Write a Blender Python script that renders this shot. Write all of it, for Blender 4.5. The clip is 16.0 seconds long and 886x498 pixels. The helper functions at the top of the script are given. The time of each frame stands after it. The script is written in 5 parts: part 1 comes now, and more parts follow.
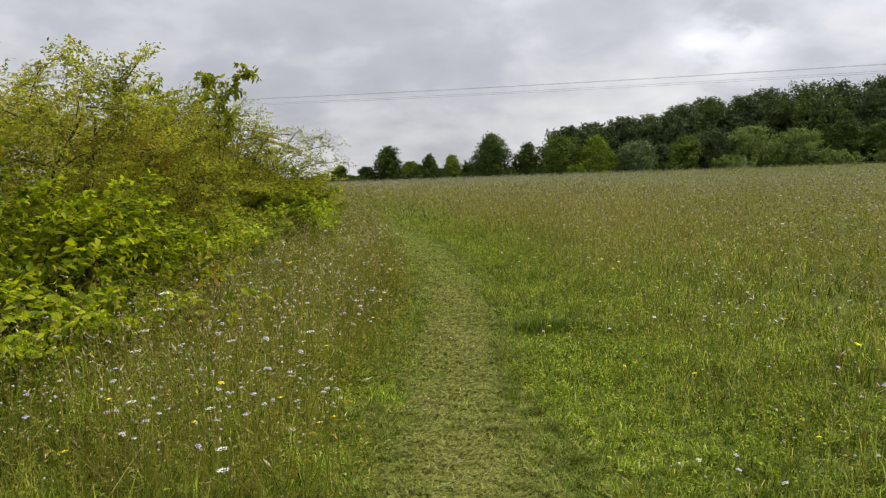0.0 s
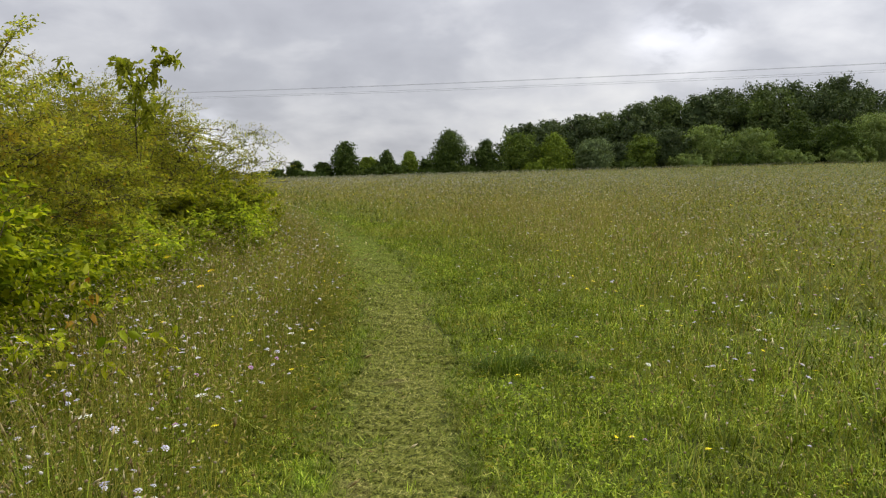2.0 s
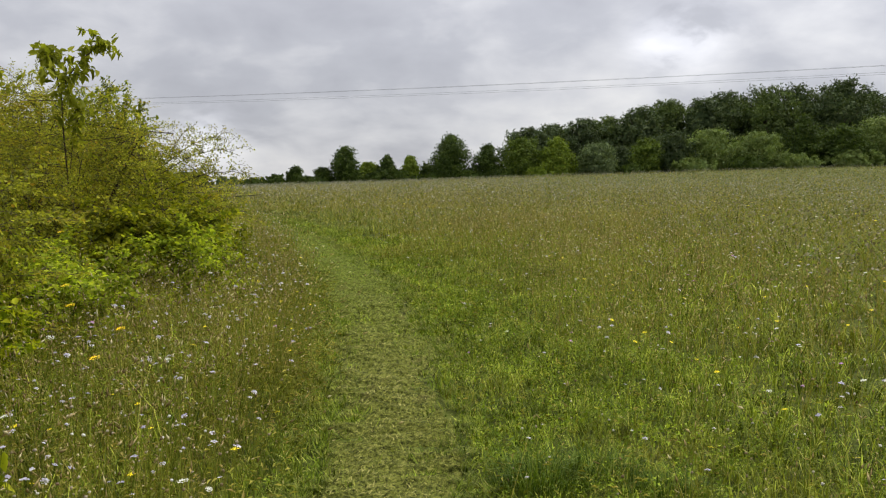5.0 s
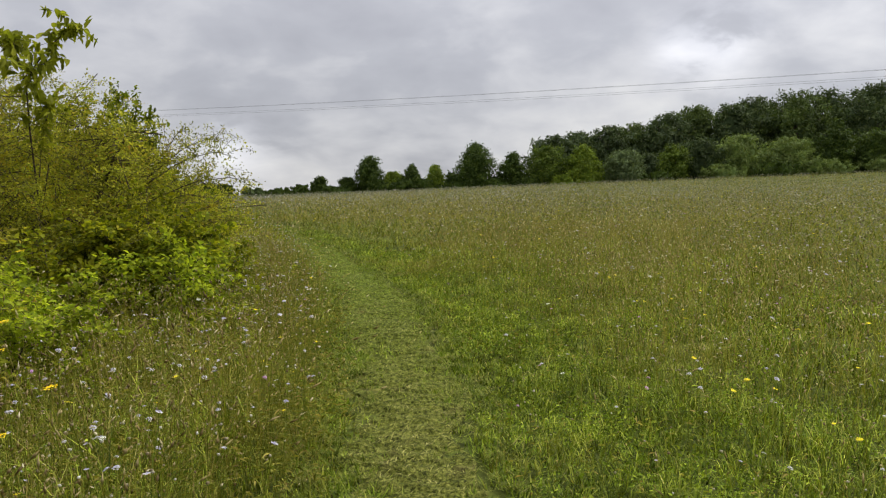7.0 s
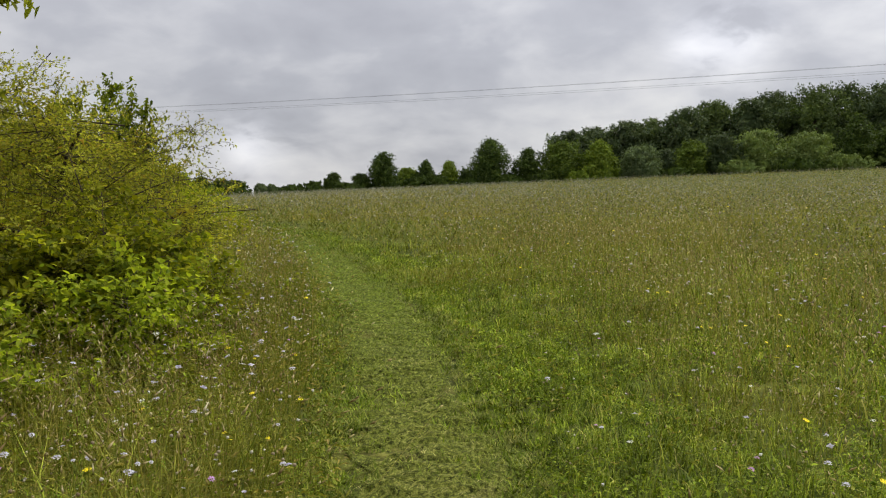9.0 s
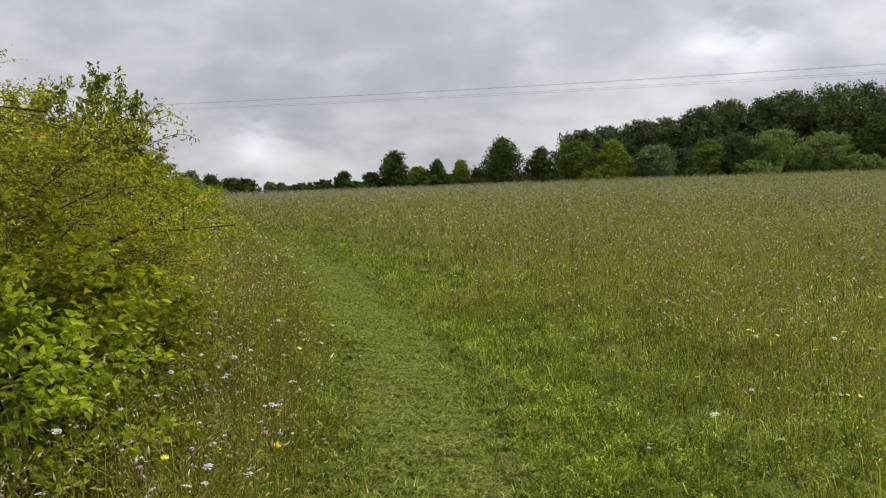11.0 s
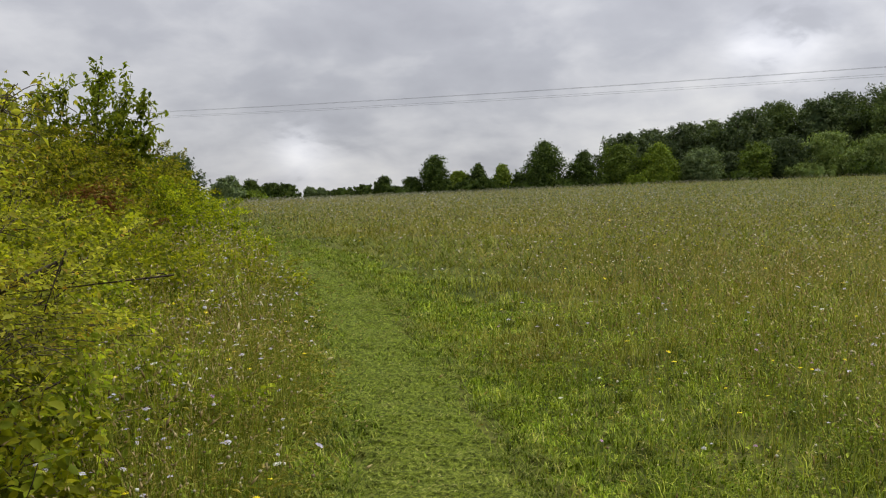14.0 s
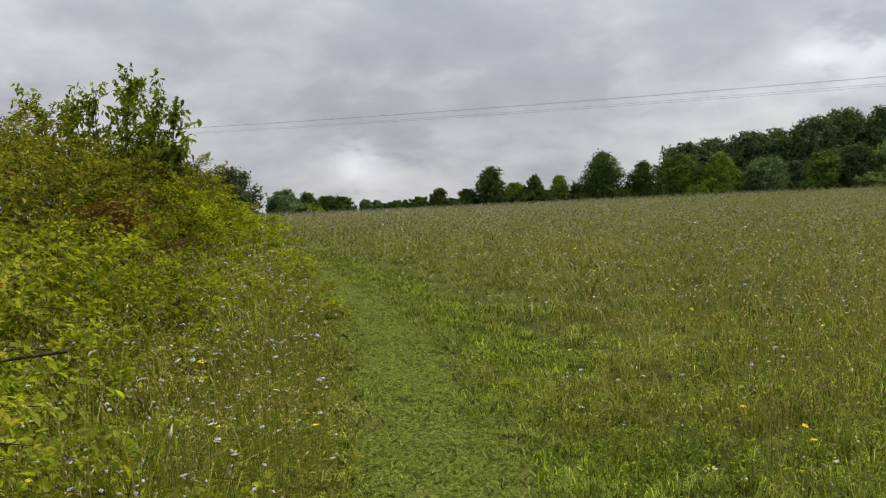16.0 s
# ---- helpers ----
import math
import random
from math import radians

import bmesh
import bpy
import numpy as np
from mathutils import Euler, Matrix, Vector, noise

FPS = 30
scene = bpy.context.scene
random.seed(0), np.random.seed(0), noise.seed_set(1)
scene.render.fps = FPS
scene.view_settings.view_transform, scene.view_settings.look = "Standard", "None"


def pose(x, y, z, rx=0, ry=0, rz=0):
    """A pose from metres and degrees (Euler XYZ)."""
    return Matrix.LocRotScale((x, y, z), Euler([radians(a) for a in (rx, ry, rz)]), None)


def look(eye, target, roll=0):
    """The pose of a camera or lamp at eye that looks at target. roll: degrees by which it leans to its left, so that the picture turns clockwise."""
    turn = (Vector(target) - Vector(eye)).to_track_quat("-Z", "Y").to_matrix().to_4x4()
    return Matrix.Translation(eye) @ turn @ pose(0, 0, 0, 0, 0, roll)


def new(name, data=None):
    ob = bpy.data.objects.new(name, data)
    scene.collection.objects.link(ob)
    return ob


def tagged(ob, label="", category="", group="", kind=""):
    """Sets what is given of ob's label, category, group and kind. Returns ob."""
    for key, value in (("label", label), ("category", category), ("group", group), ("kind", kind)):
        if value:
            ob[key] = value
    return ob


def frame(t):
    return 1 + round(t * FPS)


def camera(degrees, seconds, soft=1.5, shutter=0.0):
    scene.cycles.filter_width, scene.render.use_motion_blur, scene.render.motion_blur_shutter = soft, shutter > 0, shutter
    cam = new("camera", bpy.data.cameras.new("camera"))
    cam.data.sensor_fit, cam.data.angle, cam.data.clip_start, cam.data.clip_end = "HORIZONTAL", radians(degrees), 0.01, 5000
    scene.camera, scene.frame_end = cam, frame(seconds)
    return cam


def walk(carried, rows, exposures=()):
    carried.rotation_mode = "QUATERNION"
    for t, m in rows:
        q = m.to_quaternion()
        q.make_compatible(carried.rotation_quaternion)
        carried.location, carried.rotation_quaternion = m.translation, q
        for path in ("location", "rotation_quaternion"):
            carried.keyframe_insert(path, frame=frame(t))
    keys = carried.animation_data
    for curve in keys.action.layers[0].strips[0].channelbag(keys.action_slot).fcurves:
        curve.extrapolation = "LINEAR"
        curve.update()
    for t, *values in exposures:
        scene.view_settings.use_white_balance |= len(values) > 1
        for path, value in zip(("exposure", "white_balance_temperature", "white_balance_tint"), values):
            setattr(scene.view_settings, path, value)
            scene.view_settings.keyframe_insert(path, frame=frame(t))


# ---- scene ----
cam = camera(53.9, 16.0, soft=1.15)
SLOPE = pose(0, 0, 0, 3, 0, 0)  # the meadow climbs by three degrees
PATH = [
    (0, (0.532, 3.746, 1.549), (0.376, 5.986, 1.288), -0.1),
    (0.5, (0.471, 4.051, 1.594), (0.329, 6.292, 1.335), 0.1),
    (1, (0.476, 4.396, 1.550), (0.414, 6.639, 1.277), 0.6),
    (1.5, (0.521, 4.745, 1.571), (0.475, 6.988, 1.297), 0.5),
    (2, (0.533, 5.025, 1.584), (0.487, 7.269, 1.313), 0.5),
    (2.5, (0.499, 5.347, 1.558), (0.459, 7.591, 1.295), 0.7),
    (3, (0.484, 5.661, 1.603), (0.443, 7.905, 1.338), 0.7),
    (3.5, (0.489, 5.999, 1.547), (0.449, 8.243, 1.279), 0.6),
    (4, (0.511, 6.352, 1.598), (0.470, 8.595, 1.330), 0.5),
    (4.2, (0.503, 6.462, 1.591), (0.462, 8.707, 1.329), 0.4),
    (6.3, (0.477, 7.718, 1.620), (0.402, 9.962, 1.363), 0.1),
    (6.5, (0.453, 7.834, 1.588), (0.373, 10.080, 1.340), -0.1),
    (7, (0.382, 8.214, 1.523), (0.267, 10.459, 1.287), -0.2),
    (7.5, (0.331, 8.534, 1.565), (0.210, 10.779, 1.337), -0.2),
    (8, (0.310, 8.872, 1.505), (0.189, 11.117, 1.275), -0.1),
    (8.5, (0.302, 9.219, 1.541), (0.182, 11.464, 1.311), -0.1),
    (9, (0.258, 9.521, 1.518), (0.107, 11.763, 1.272), -0.3),
    (9.2, (0.224, 9.659, 1.500), (0.055, 11.899, 1.249), -0.3),
    (11.3, (-0.061, 11.438, 1.512), (-0.242, 13.678, 1.263), -0),
    (11.5, (-0.078, 11.571, 1.506), (-0.278, 13.809, 1.255), -0.2),
    (12, (-0.123, 11.888, 1.572), (-0.354, 14.122, 1.325), -0.3),
    (12.5, (-0.136, 12.192, 1.532), (-0.370, 14.426, 1.286), -0.3),
    (13, (-0.137, 12.535, 1.559), (-0.371, 14.770, 1.314), -0.2),
    (13.5, (-0.177, 12.840, 1.536), (-0.423, 15.074, 1.293), -0.3),
    (14, (-0.255, 13.179, 1.530), (-0.537, 15.410, 1.292), -0.3),
    (14.5, (-0.297, 13.496, 1.539), (-0.588, 15.724, 1.299), -0.3),
    (15, (-0.318, 13.832, 1.531), (-0.623, 16.058, 1.297), -0.4),
    (15.5, (-0.348, 14.136, 1.562), (-0.705, 16.357, 1.344), -0.6),
    (16, (-0.411, 14.475, 1.509), (-0.837, 16.686, 1.303), -0.8),
]
EXPOSURE = [(0, 0.0), (4, 0.0), (6.5, -0.08), (9, -0.12), (12.5, -0.06), (14, -0.14), (15, -0.19), (16, -0.22)]
walk(cam, [(t, SLOPE @ look(eye, target, roll)) for t, eye, target, roll in PATH], EXPOSURE)

# ---- world, sun ----
world = bpy.data.worlds.new("overcast_sky")
scene.world = world
world.use_nodes = True
SUN_AZ, SUN_EL = radians(68), radians(50)   # azimuth from +y towards +x


def sky_nodes():
    nt = world.node_tree
    nt.nodes.clear()
    N, L = nt.nodes.new, nt.links.new
    out = N("ShaderNodeOutputWorld")
    sky = N("ShaderNodeTexSky")
    sky.sky_type, sky.sun_disc = "NISHITA", False
    sky.sun_elevation, sky.sun_rotation = SUN_EL, SUN_AZ
    blue = N("ShaderNodeBackground")
    blue.inputs["Strength"].default_value = 0.1
    L(sky.outputs["Color"], blue.inputs["Color"])
    tc = N("ShaderNodeTexCoord")
    sep = N("ShaderNodeSeparateXYZ")
    L(tc.outputs["Generated"], sep.inputs[0])

    def m(op, a, b=None, clamp=False):
        n = N("ShaderNodeMath")
        n.operation, n.use_clamp = op, clamp
        for k, v in enumerate((a, b)):
            if v is None:
                continue
            if isinstance(v, (int, float)):
                n.inputs[k].default_value = v
            else:
                L(v, n.inputs[k])
        return n.outputs[0]

    up = m("MAXIMUM", sep.outputs["Z"], 0.0)
    # the cloud deck as a plane overhead: direction over height
    den = m("ADD", up, 0.38)
    px, py = m("DIVIDE", sep.outputs["X"], den), m("DIVIDE", sep.outputs["Y"], den)
    comb = N("ShaderNodeCombineXYZ")
    L(px, comb.inputs[0]), L(py, comb.inputs[1])
    comb.inputs[2].default_value = 3.7

    def cloud(scale, detail, rough, off):
        mp = N("ShaderNodeMapping")
        mp.inputs["Location"].default_value = off
        L(comb.outputs[0], mp.inputs["Vector"])
        n = N("ShaderNodeTexNoise")
        n.inputs["Scale"].default_value, n.inputs["Detail"].default_value = scale, detail
        n.inputs["Roughness"].default_value, n.inputs["Distortion"].default_value = rough, 0.25
        L(mp.outputs[0], n.inputs["Vector"])
        return n.outputs["Fac"]

    big, small, fine = cloud(1.0, 3, 0.45, (4.6, 2.2, 0)), cloud(3.0, 4, 0.5, (7.2, 3.1, 1.0)), cloud(7.0, 5, 0.55, (1.2, 6.1, 2.0))
    mixn = m("ADD", m("ADD", m("MULTIPLY", big, 0.40), m("MULTIPLY", small, 0.42)), m("MULTIPLY", fine, 0.18))
    ramp = N("ShaderNodeValToRGB")
    e = ramp.color_ramp.elements
    e[0].position, e[0].color = 0.36, (0.476, 0.482, 0.535, 1)
    e[1].position, e[1].color = 0.64, (0.93, 0.922, 0.925, 1)
    a = e.new(0.46)
    a.color = (0.564, 0.572, 0.625, 1)
    a = e.new(0.54)
    a.color = (0.738, 0.740, 0.778, 1)
    L(mixn, ramp.inputs["Fac"])
    # brighter towards the zenith, as an overcast sky is
    zen = m("ADD", 0.855, m("MULTIPLY", m("MULTIPLY", up, up), 3.3))
    low = m("SUBTRACT", 1.0, m("MULTIPLY", up, 6.0), True)
    zen = m("ADD", zen, m("MULTIPLY", low, -0.05))
    # the hidden sun brightens the cloud about it
    dot = N("ShaderNodeVectorMath")
    dot.operation = "DOT_PRODUCT"
    L(tc.outputs["Generated"], dot.inputs[0])
    dot.inputs[1].default_value = (math.sin(SUN_AZ) * math.cos(SUN_EL), math.cos(SUN_AZ) * math.cos(SUN_EL), math.sin(SUN_EL))
    near_sun = m("POWER", m("MAXIMUM", dot.outputs["Value"], 0.0), 2.0)
    zen = m("ADD", zen, m("MULTIPLY", near_sun, 0.7))
    zen = m("MULTIPLY", zen, m("ADD", 0.99, m("MULTIPLY", sep.outputs["X"], -0.12)))
    # thin places in the cloud where the light comes through
    for way, sharp, gain in (((-0.287, 0.957, 0.060), 2500.0, 0.34), ((-0.262, 0.963, 0.045), 1600.0, 0.12), ((0.246, 0.955, 0.170), 1500.0, 0.42), ((0.20, 0.966, 0.165), 3000.0, 0.30)):
        gap = N("ShaderNodeVectorMath")
        gap.operation = "DOT_PRODUCT"
        L(tc.outputs["Generated"], gap.inputs[0])
        gap.inputs[1].default_value = Vector(way).normalized()
        thin = m("POWER", m("MAXIMUM", gap.outputs["Value"], 0.0), sharp)
        thin = m("MULTIPLY", thin, m("MULTIPLY", m("SUBTRACT", m("ADD", small, fine), 0.80), 6.0, True))
        zen = m("ADD", zen, m("MULTIPLY", thin, gain))
    cl = N("ShaderNodeBackground")
    L(ramp.outputs["Color"], cl.inputs["Color"])
    L(zen, cl.inputs["Strength"])
    mix = N("ShaderNodeMixShader")
    mix.inputs["Fac"].default_value = 0.93
    L(blue.outputs[0], mix.inputs[1]), L(cl.outputs[0], mix.inputs[2])
    L(mix.outputs[0], out.inputs["Surface"])


sky_nodes()
sun = new("sun", bpy.data.lights.new("sun", "SUN"))
sun.data.energy, sun.data.angle, sun.data.color = 3.05, radians(10), (1.0, 0.96, 0.88)
sun.matrix_world = look((0, 0, 50), (-50 * math.sin(SUN_AZ) / math.tan(SUN_EL), -50 * math.cos(SUN_AZ) / math.tan(SUN_EL), 0))

# ---- materials ----


def ramp_node(nt, fac, stops):
    r = nt.nodes.new("ShaderNodeValToRGB")
    e = r.color_ramp.elements
    e[0].position, e[0].color = stops[0][0], (*stops[0][1], 1)
    e[1].position, e[1].color = stops[-1][0], (*stops[-1][1], 1)
    for p, c in stops[1:-1]:
        e.new(p).color = (*c, 1)
    nt.links.new(fac, r.inputs["Fac"])
    return r.outputs["Color"]


def noise_node(nt, scale, detail=3.0, rough=0.55, stretch=(1, 1, 1)):
    tc = nt.nodes.new("ShaderNodeTexCoord")
    mp = nt.nodes.new("ShaderNodeMapping")
    mp.inputs["Scale"].default_value = stretch
    n = nt.nodes.new("ShaderNodeTexNoise")
    n.inputs["Scale"].default_value, n.inputs["Detail"].default_value, n.inputs["Roughness"].default_value = scale, detail, rough
    nt.links.new(tc.outputs["Object"], mp.inputs["Vector"])
    nt.links.new(mp.outputs[0], n.inputs["Vector"])
    return n.outputs["Fac"]


def mix_rgb(nt, fac, a, b, mode="MIX"):
    n = nt.nodes.new("ShaderNodeMix")
    n.data_type, n.blend_type = "RGBA", mode
    for sock, v in ((n.inputs[0], fac), (n.inputs[6], a), (n.inputs[7], b)):
        if isinstance(v, (int, float)):
            sock.default_value = v
        elif isinstance(v, tuple):
            sock.default_value = (*v, 1)
        else:
            nt.links.new(v, sock)
    return n.outputs[2]


def leafy(name, stops, patch=(1.5, 0.75, 1.25), through_light=0.35, rough=0.5, patch_tint=None, fine=None):
    """A leaf or blade: its colour by the single leaf, then by soft patches over metres; light shines through it."""
    mat = bpy.data.materials.new(name)
    mat.use_nodes = True
    nt = mat.node_tree
    bs = nt.nodes["Principled BSDF"]
    geo = nt.nodes.new("ShaderNodeNewGeometry")
    col = ramp_node(nt, geo.outputs["Random Per Island"], stops)
    f = noise_node(nt, patch[0], 3)
    tint = ramp_node(nt, f, [(0.3, (patch[1],) * 3), (0.7, (patch[2],) * 3)])
    col = mix_rgb(nt, 1.0, col, tint, "MULTIPLY")
    if fine:
        f3 = noise_node(nt, fine[0], 2)
        col = mix_rgb(nt, 1.0, col, ramp_node(nt, f3, [(0.32, (fine[1],) * 3), (0.68, (fine[2],) * 3)]), "MULTIPLY")
    if patch_tint:
        f2 = noise_node(nt, patch_tint[0], 2)
        mask = ramp_node(nt, f2, [(patch_tint[2], (0, 0, 0)), (patch_tint[3], (1, 1, 1))])
        col = mix_rgb(nt, mask, col, patch_tint[1])
    nt.links.new(col, bs.inputs["Base Color"])
    bs.inputs["Roughness"].default_value = rough
    bs.inputs["Specular IOR Level"].default_value = 0.05
    tr = nt.nodes.new("ShaderNodeBsdfTranslucent")
    warm = mix_rgb(nt, 1.0, col, (1.25, 1.3, 0.55), "MULTIPLY")
    nt.links.new(warm, tr.inputs["Color"])
    mx = nt.nodes.new("ShaderNodeMixShader")
    mx.inputs[0].default_value = through_light
    nt.links.new(bs.outputs[0], mx.inputs[1])
    nt.links.new(tr.outputs[0], mx.inputs[2])
    nt.links.new(mx.outputs[0], nt.nodes["Material Output"].inputs["Surface"])
    return mat


def matte(name, stops, scale=8.0, bump=0.0, rough=0.9, fine=60.0, stretch=(1, 1, 1), worn=None, fresh=None):
    mat = bpy.data.materials.new(name)
    mat.use_nodes = True
    nt = mat.node_tree
    bs = nt.nodes["Principled BSDF"]
    a, b = noise_node(nt, scale, 5, 0.6, stretch), noise_node(nt, fine, 3, 0.6, stretch)
    col = ramp_node(nt, a, stops)
    grain = ramp_node(nt, b, [(0.38, (0.5, 0.5, 0.5)), (0.62, (1.4, 1.4, 1.4))])
    if worn:
        mask = ramp_node(nt, noise_node(nt, worn[0], 4), [(worn[2], (0, 0, 0)), (worn[3], (1, 1, 1))])
        col = mix_rgb(nt, mask, col, worn[1])
    if fresh:   # greener from one end to the other along y
        tc = nt.nodes.new("ShaderNodeTexCoord")
        sep = nt.nodes.new("ShaderNodeSeparateXYZ")
        nt.links.new(tc.outputs["Object"], sep.inputs[0])
        mr = nt.nodes.new("ShaderNodeMapRange")
        mr.inputs["From Min"].default_value, mr.inputs["From Max"].default_value = fresh[0], fresh[1]
        nt.links.new(sep.outputs["Y"], mr.inputs["Value"])
        col = mix_rgb(nt, mr.outputs["Result"], col, mix_rgb(nt, 1.0, col, fresh[2], "MULTIPLY"))
    nt.links.new(mix_rgb(nt, 1.0, col, grain, "MULTIPLY"), bs.inputs["Base Color"])
    bs.inputs["Specular IOR Level"].default_value = 0.08
    bs.inputs["Roughness"].default_value = rough
    if bump:
        bn = nt.nodes.new("ShaderNodeBump")
        bn.inputs["Strength"].default_value, bn.inputs["Distance"].default_value = 0.8, bump
        nt.links.new(b, bn.inputs["Height"])
        nt.links.new(bn.outputs[0], bs.inputs["Normal"])
    return mat


M_GROUND = matte("meadow_thatch", [(0.3, (0.040, 0.052, 0.009)), (0.5, (0.064, 0.076, 0.012)), (0.72, (0.10, 0.098, 0.019))], 0.35, 0.03, 0.95, 14.0)
M_PATH = matte("trodden_turf", [(0.36, (0.034, 0.038, 0.008)), (0.46, (0.082, 0.091, 0.015)), (0.56, (0.138, 0.147, 0.026)), (0.68, (0.23, 0.225, 0.054))], 45.0, 0.02, 0.95, 150.0, worn=(3.0, (0.13, 0.11, 0.04), 0.62, 0.80), fresh=(12.5, 18.0, (0.84, 1.0, 0.6)))
M_BLADE = leafy("green_grass_blade", [(0.0, (0.030, 0.046, 0.005)), (0.35, (0.100, 0.137, 0.011)), (0.75, (0.225, 0.272, 0.023)), (0.95, (0.34, 0.365, 0.05)), (1.0, (0.38, 0.345, 0.10))], (1.3, 0.66, 1.32), 0.2, patch_tint=(0.5, (0.19, 0.17, 0.03), 0.52, 0.8), fine=(7.0, 0.4, 1.5))
M_TUSSOCK = leafy("dark_tussock_blade", [(0.0, (0.03, 0.055, 0.0075)), (0.6, (0.075, 0.118, 0.014)), (1.0, (0.16, 0.20, 0.03))], (2.5, 0.75, 1.25), 0.25)
M_LAWN = leafy("mown_grass_blade", [(0.0, (0.058, 0.076, 0.010)), (0.5, (0.135, 0.168, 0.021)), (0.85, (0.22, 0.245, 0.040)), (1.0, (0.35, 0.32, 0.11))], (1.6, 0.8, 1.2), 0.2, patch_tint=(4.0, (0.16, 0.148, 0.028), 0.5, 0.72), fine=(11, 0.55, 1.4))
M_VERGE = leafy("verge_grass_blade", [(0.0, (0.035, 0.058, 0.005)), (0.5, (0.125, 0.18, 0.013)), (0.85, (0.225, 0.285, 0.024)), (1.0, (0.33, 0.33, 0.065))], (1.3, 0.72, 1.28), 0.18, fine=(7.0, 0.42, 1.5))
M_CLIP = leafy("dry_clipping", [(0.0, (0.13, 0.13, 0.025)), (0.5, (0.235, 0.225, 0.052)), (1.0, (0.40, 0.365, 0.13))], (3.0, 0.75, 1.2), 0.15)
M_CULM = leafy("grass_culm", [(0.0, (0.14, 0.145, 0.018)), (0.5, (0.215, 0.19, 0.033)), (1.0, (0.31, 0.255, 0.06))], (0.7, 0.75, 1.2), 0.25)
M_HEAD = leafy("grass_seed_head", [(0.0, (0.14, 0.095, 0.04)), (0.5, (0.28, 0.215, 0.095)), (0.85, (0.40, 0.33, 0.17)), (1.0, (0.55, 0.49, 0.33))], (0.7, 0.8, 1.2), 0.3)
# far seed heads: pale grey, with the haze of distance mixed into the colour
M_FAR_HEAD = leafy("hazy_grey_seed_head", [(0.0, (0.13, 0.122, 0.096)), (0.5, (0.18, 0.175, 0.146)), (0.85, (0.23, 0.223, 0.193)), (1.0, (0.305, 0.295, 0.265))], (0.7, 0.8, 1.2), 0.3)
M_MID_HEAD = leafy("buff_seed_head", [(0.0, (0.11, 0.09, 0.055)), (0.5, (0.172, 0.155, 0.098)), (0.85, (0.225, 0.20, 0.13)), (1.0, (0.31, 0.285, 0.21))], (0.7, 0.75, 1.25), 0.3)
# far blades: the same meadow grass, greyed and blued to paint in distance haze
M_FAR_BLADE = leafy("hazy_olive_blade", [(0.0, (0.036, 0.052, 0.014)), (0.35, (0.078, 0.101, 0.030)), (0.75, (0.133, 0.158, 0.050)), (1.0, (0.21, 0.208, 0.10))], (0.9, 0.78, 1.22), 0.28, patch_tint=(0.22, (0.17, 0.155, 0.045), 0.5, 0.8), fine=(5.5, 0.6, 1.3))
# middle blades: colour set between the near and the hazed ones
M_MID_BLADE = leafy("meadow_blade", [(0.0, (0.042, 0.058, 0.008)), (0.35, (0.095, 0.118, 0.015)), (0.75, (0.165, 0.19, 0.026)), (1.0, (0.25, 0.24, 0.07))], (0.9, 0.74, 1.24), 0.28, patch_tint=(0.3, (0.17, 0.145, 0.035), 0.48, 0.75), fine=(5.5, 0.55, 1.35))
M_HERB = leafy("herb_leaf", [(0.0, (0.055, 0.09, 0.008)), (0.6, (0.185, 0.26, 0.019)), (1.0, (0.35, 0.41, 0.04))], (1.6, 0.62, 1.33), 0.2)
M_STEMLEAF = leafy("stem_leaf", [(0.0, (0.09, 0.10, 0.014)), (0.5, (0.185, 0.185, 0.028)), (0.85, (0.28, 0.25, 0.05)), (1.0, (0.34, 0.25, 0.09))], (1.2, 0.75, 1.25), 0.3, fine=(4.0, 0.6, 1.35))
M_STALK = leafy("flower_stalk", [(0.0, (0.09, 0.12, 0.0124)), (1.0, (0.16, 0.17, 0.0248))], (1.2, 0.8, 1.2), 0.15)
M_WHITE = leafy("white_floret", [(0.0, (0.42, 0.42, 0.32)), (1.0, (0.62, 0.62, 0.53))], (3, 0.9, 1.05), 0.25)
M_LILAC = leafy("lilac_floret", [(0.0, (0.24, 0.22, 0.29)), (0.6, (0.37, 0.35, 0.40)), (1.0, (0.55, 0.53, 0.53))], (3, 0.9, 1.05), 0.25)
M_MAUVE = leafy("mauve_floret", [(0.0, (0.30, 0.14, 0.30)), (1.0, (0.46, 0.26, 0.44))], (3, 0.9, 1.05), 0.2)
M_YELLOW = leafy("yellow_petal", [(0.0, (0.70, 0.52, 0.01)), (1.0, (0.80, 0.70, 0.03))], (3, 0.9, 1.05), 0.25)
M_GOLD = leafy("golden_floret", [(0.0, (0.62, 0.38, 0.008)), (1.0, (0.78, 0.58, 0.02))], (3, 0.9, 1.05), 0.25)
M_PALE = leafy("pale_seed_head", [(0.0, (0.16, 0.11, 0.06)), (0.4, (0.27, 0.22, 0.14)), (0.8, (0.40, 0.365, 0.28)), (1.0, (0.60, 0.58, 0.53))], (2, 0.85, 1.1), 0.2)
M_BARK = matte("grey_brown_bark", [(0.3, (0.035, 0.028, 0.020)), (0.7, (0.095, 0.075, 0.050))], 14.0, 0.006, 0.9, 80.0, (1, 1, 0.3))
M_WIRE = matte("weathered_cable", [(0.3, (0.10, 0.10, 0.11)), (0.7, (0.16, 0.16, 0.17))], 2.0, 0.0, 0.6)
HAW = [(0.0, (0.115, 0.126, 0.020)), (0.4, (0.21, 0.22, 0.028)), (0.8, (0.32, 0.322, 0.038)), (0.95, (0.41, 0.375, 0.047)), (1.0, (0.31, 0.18, 0.03))]
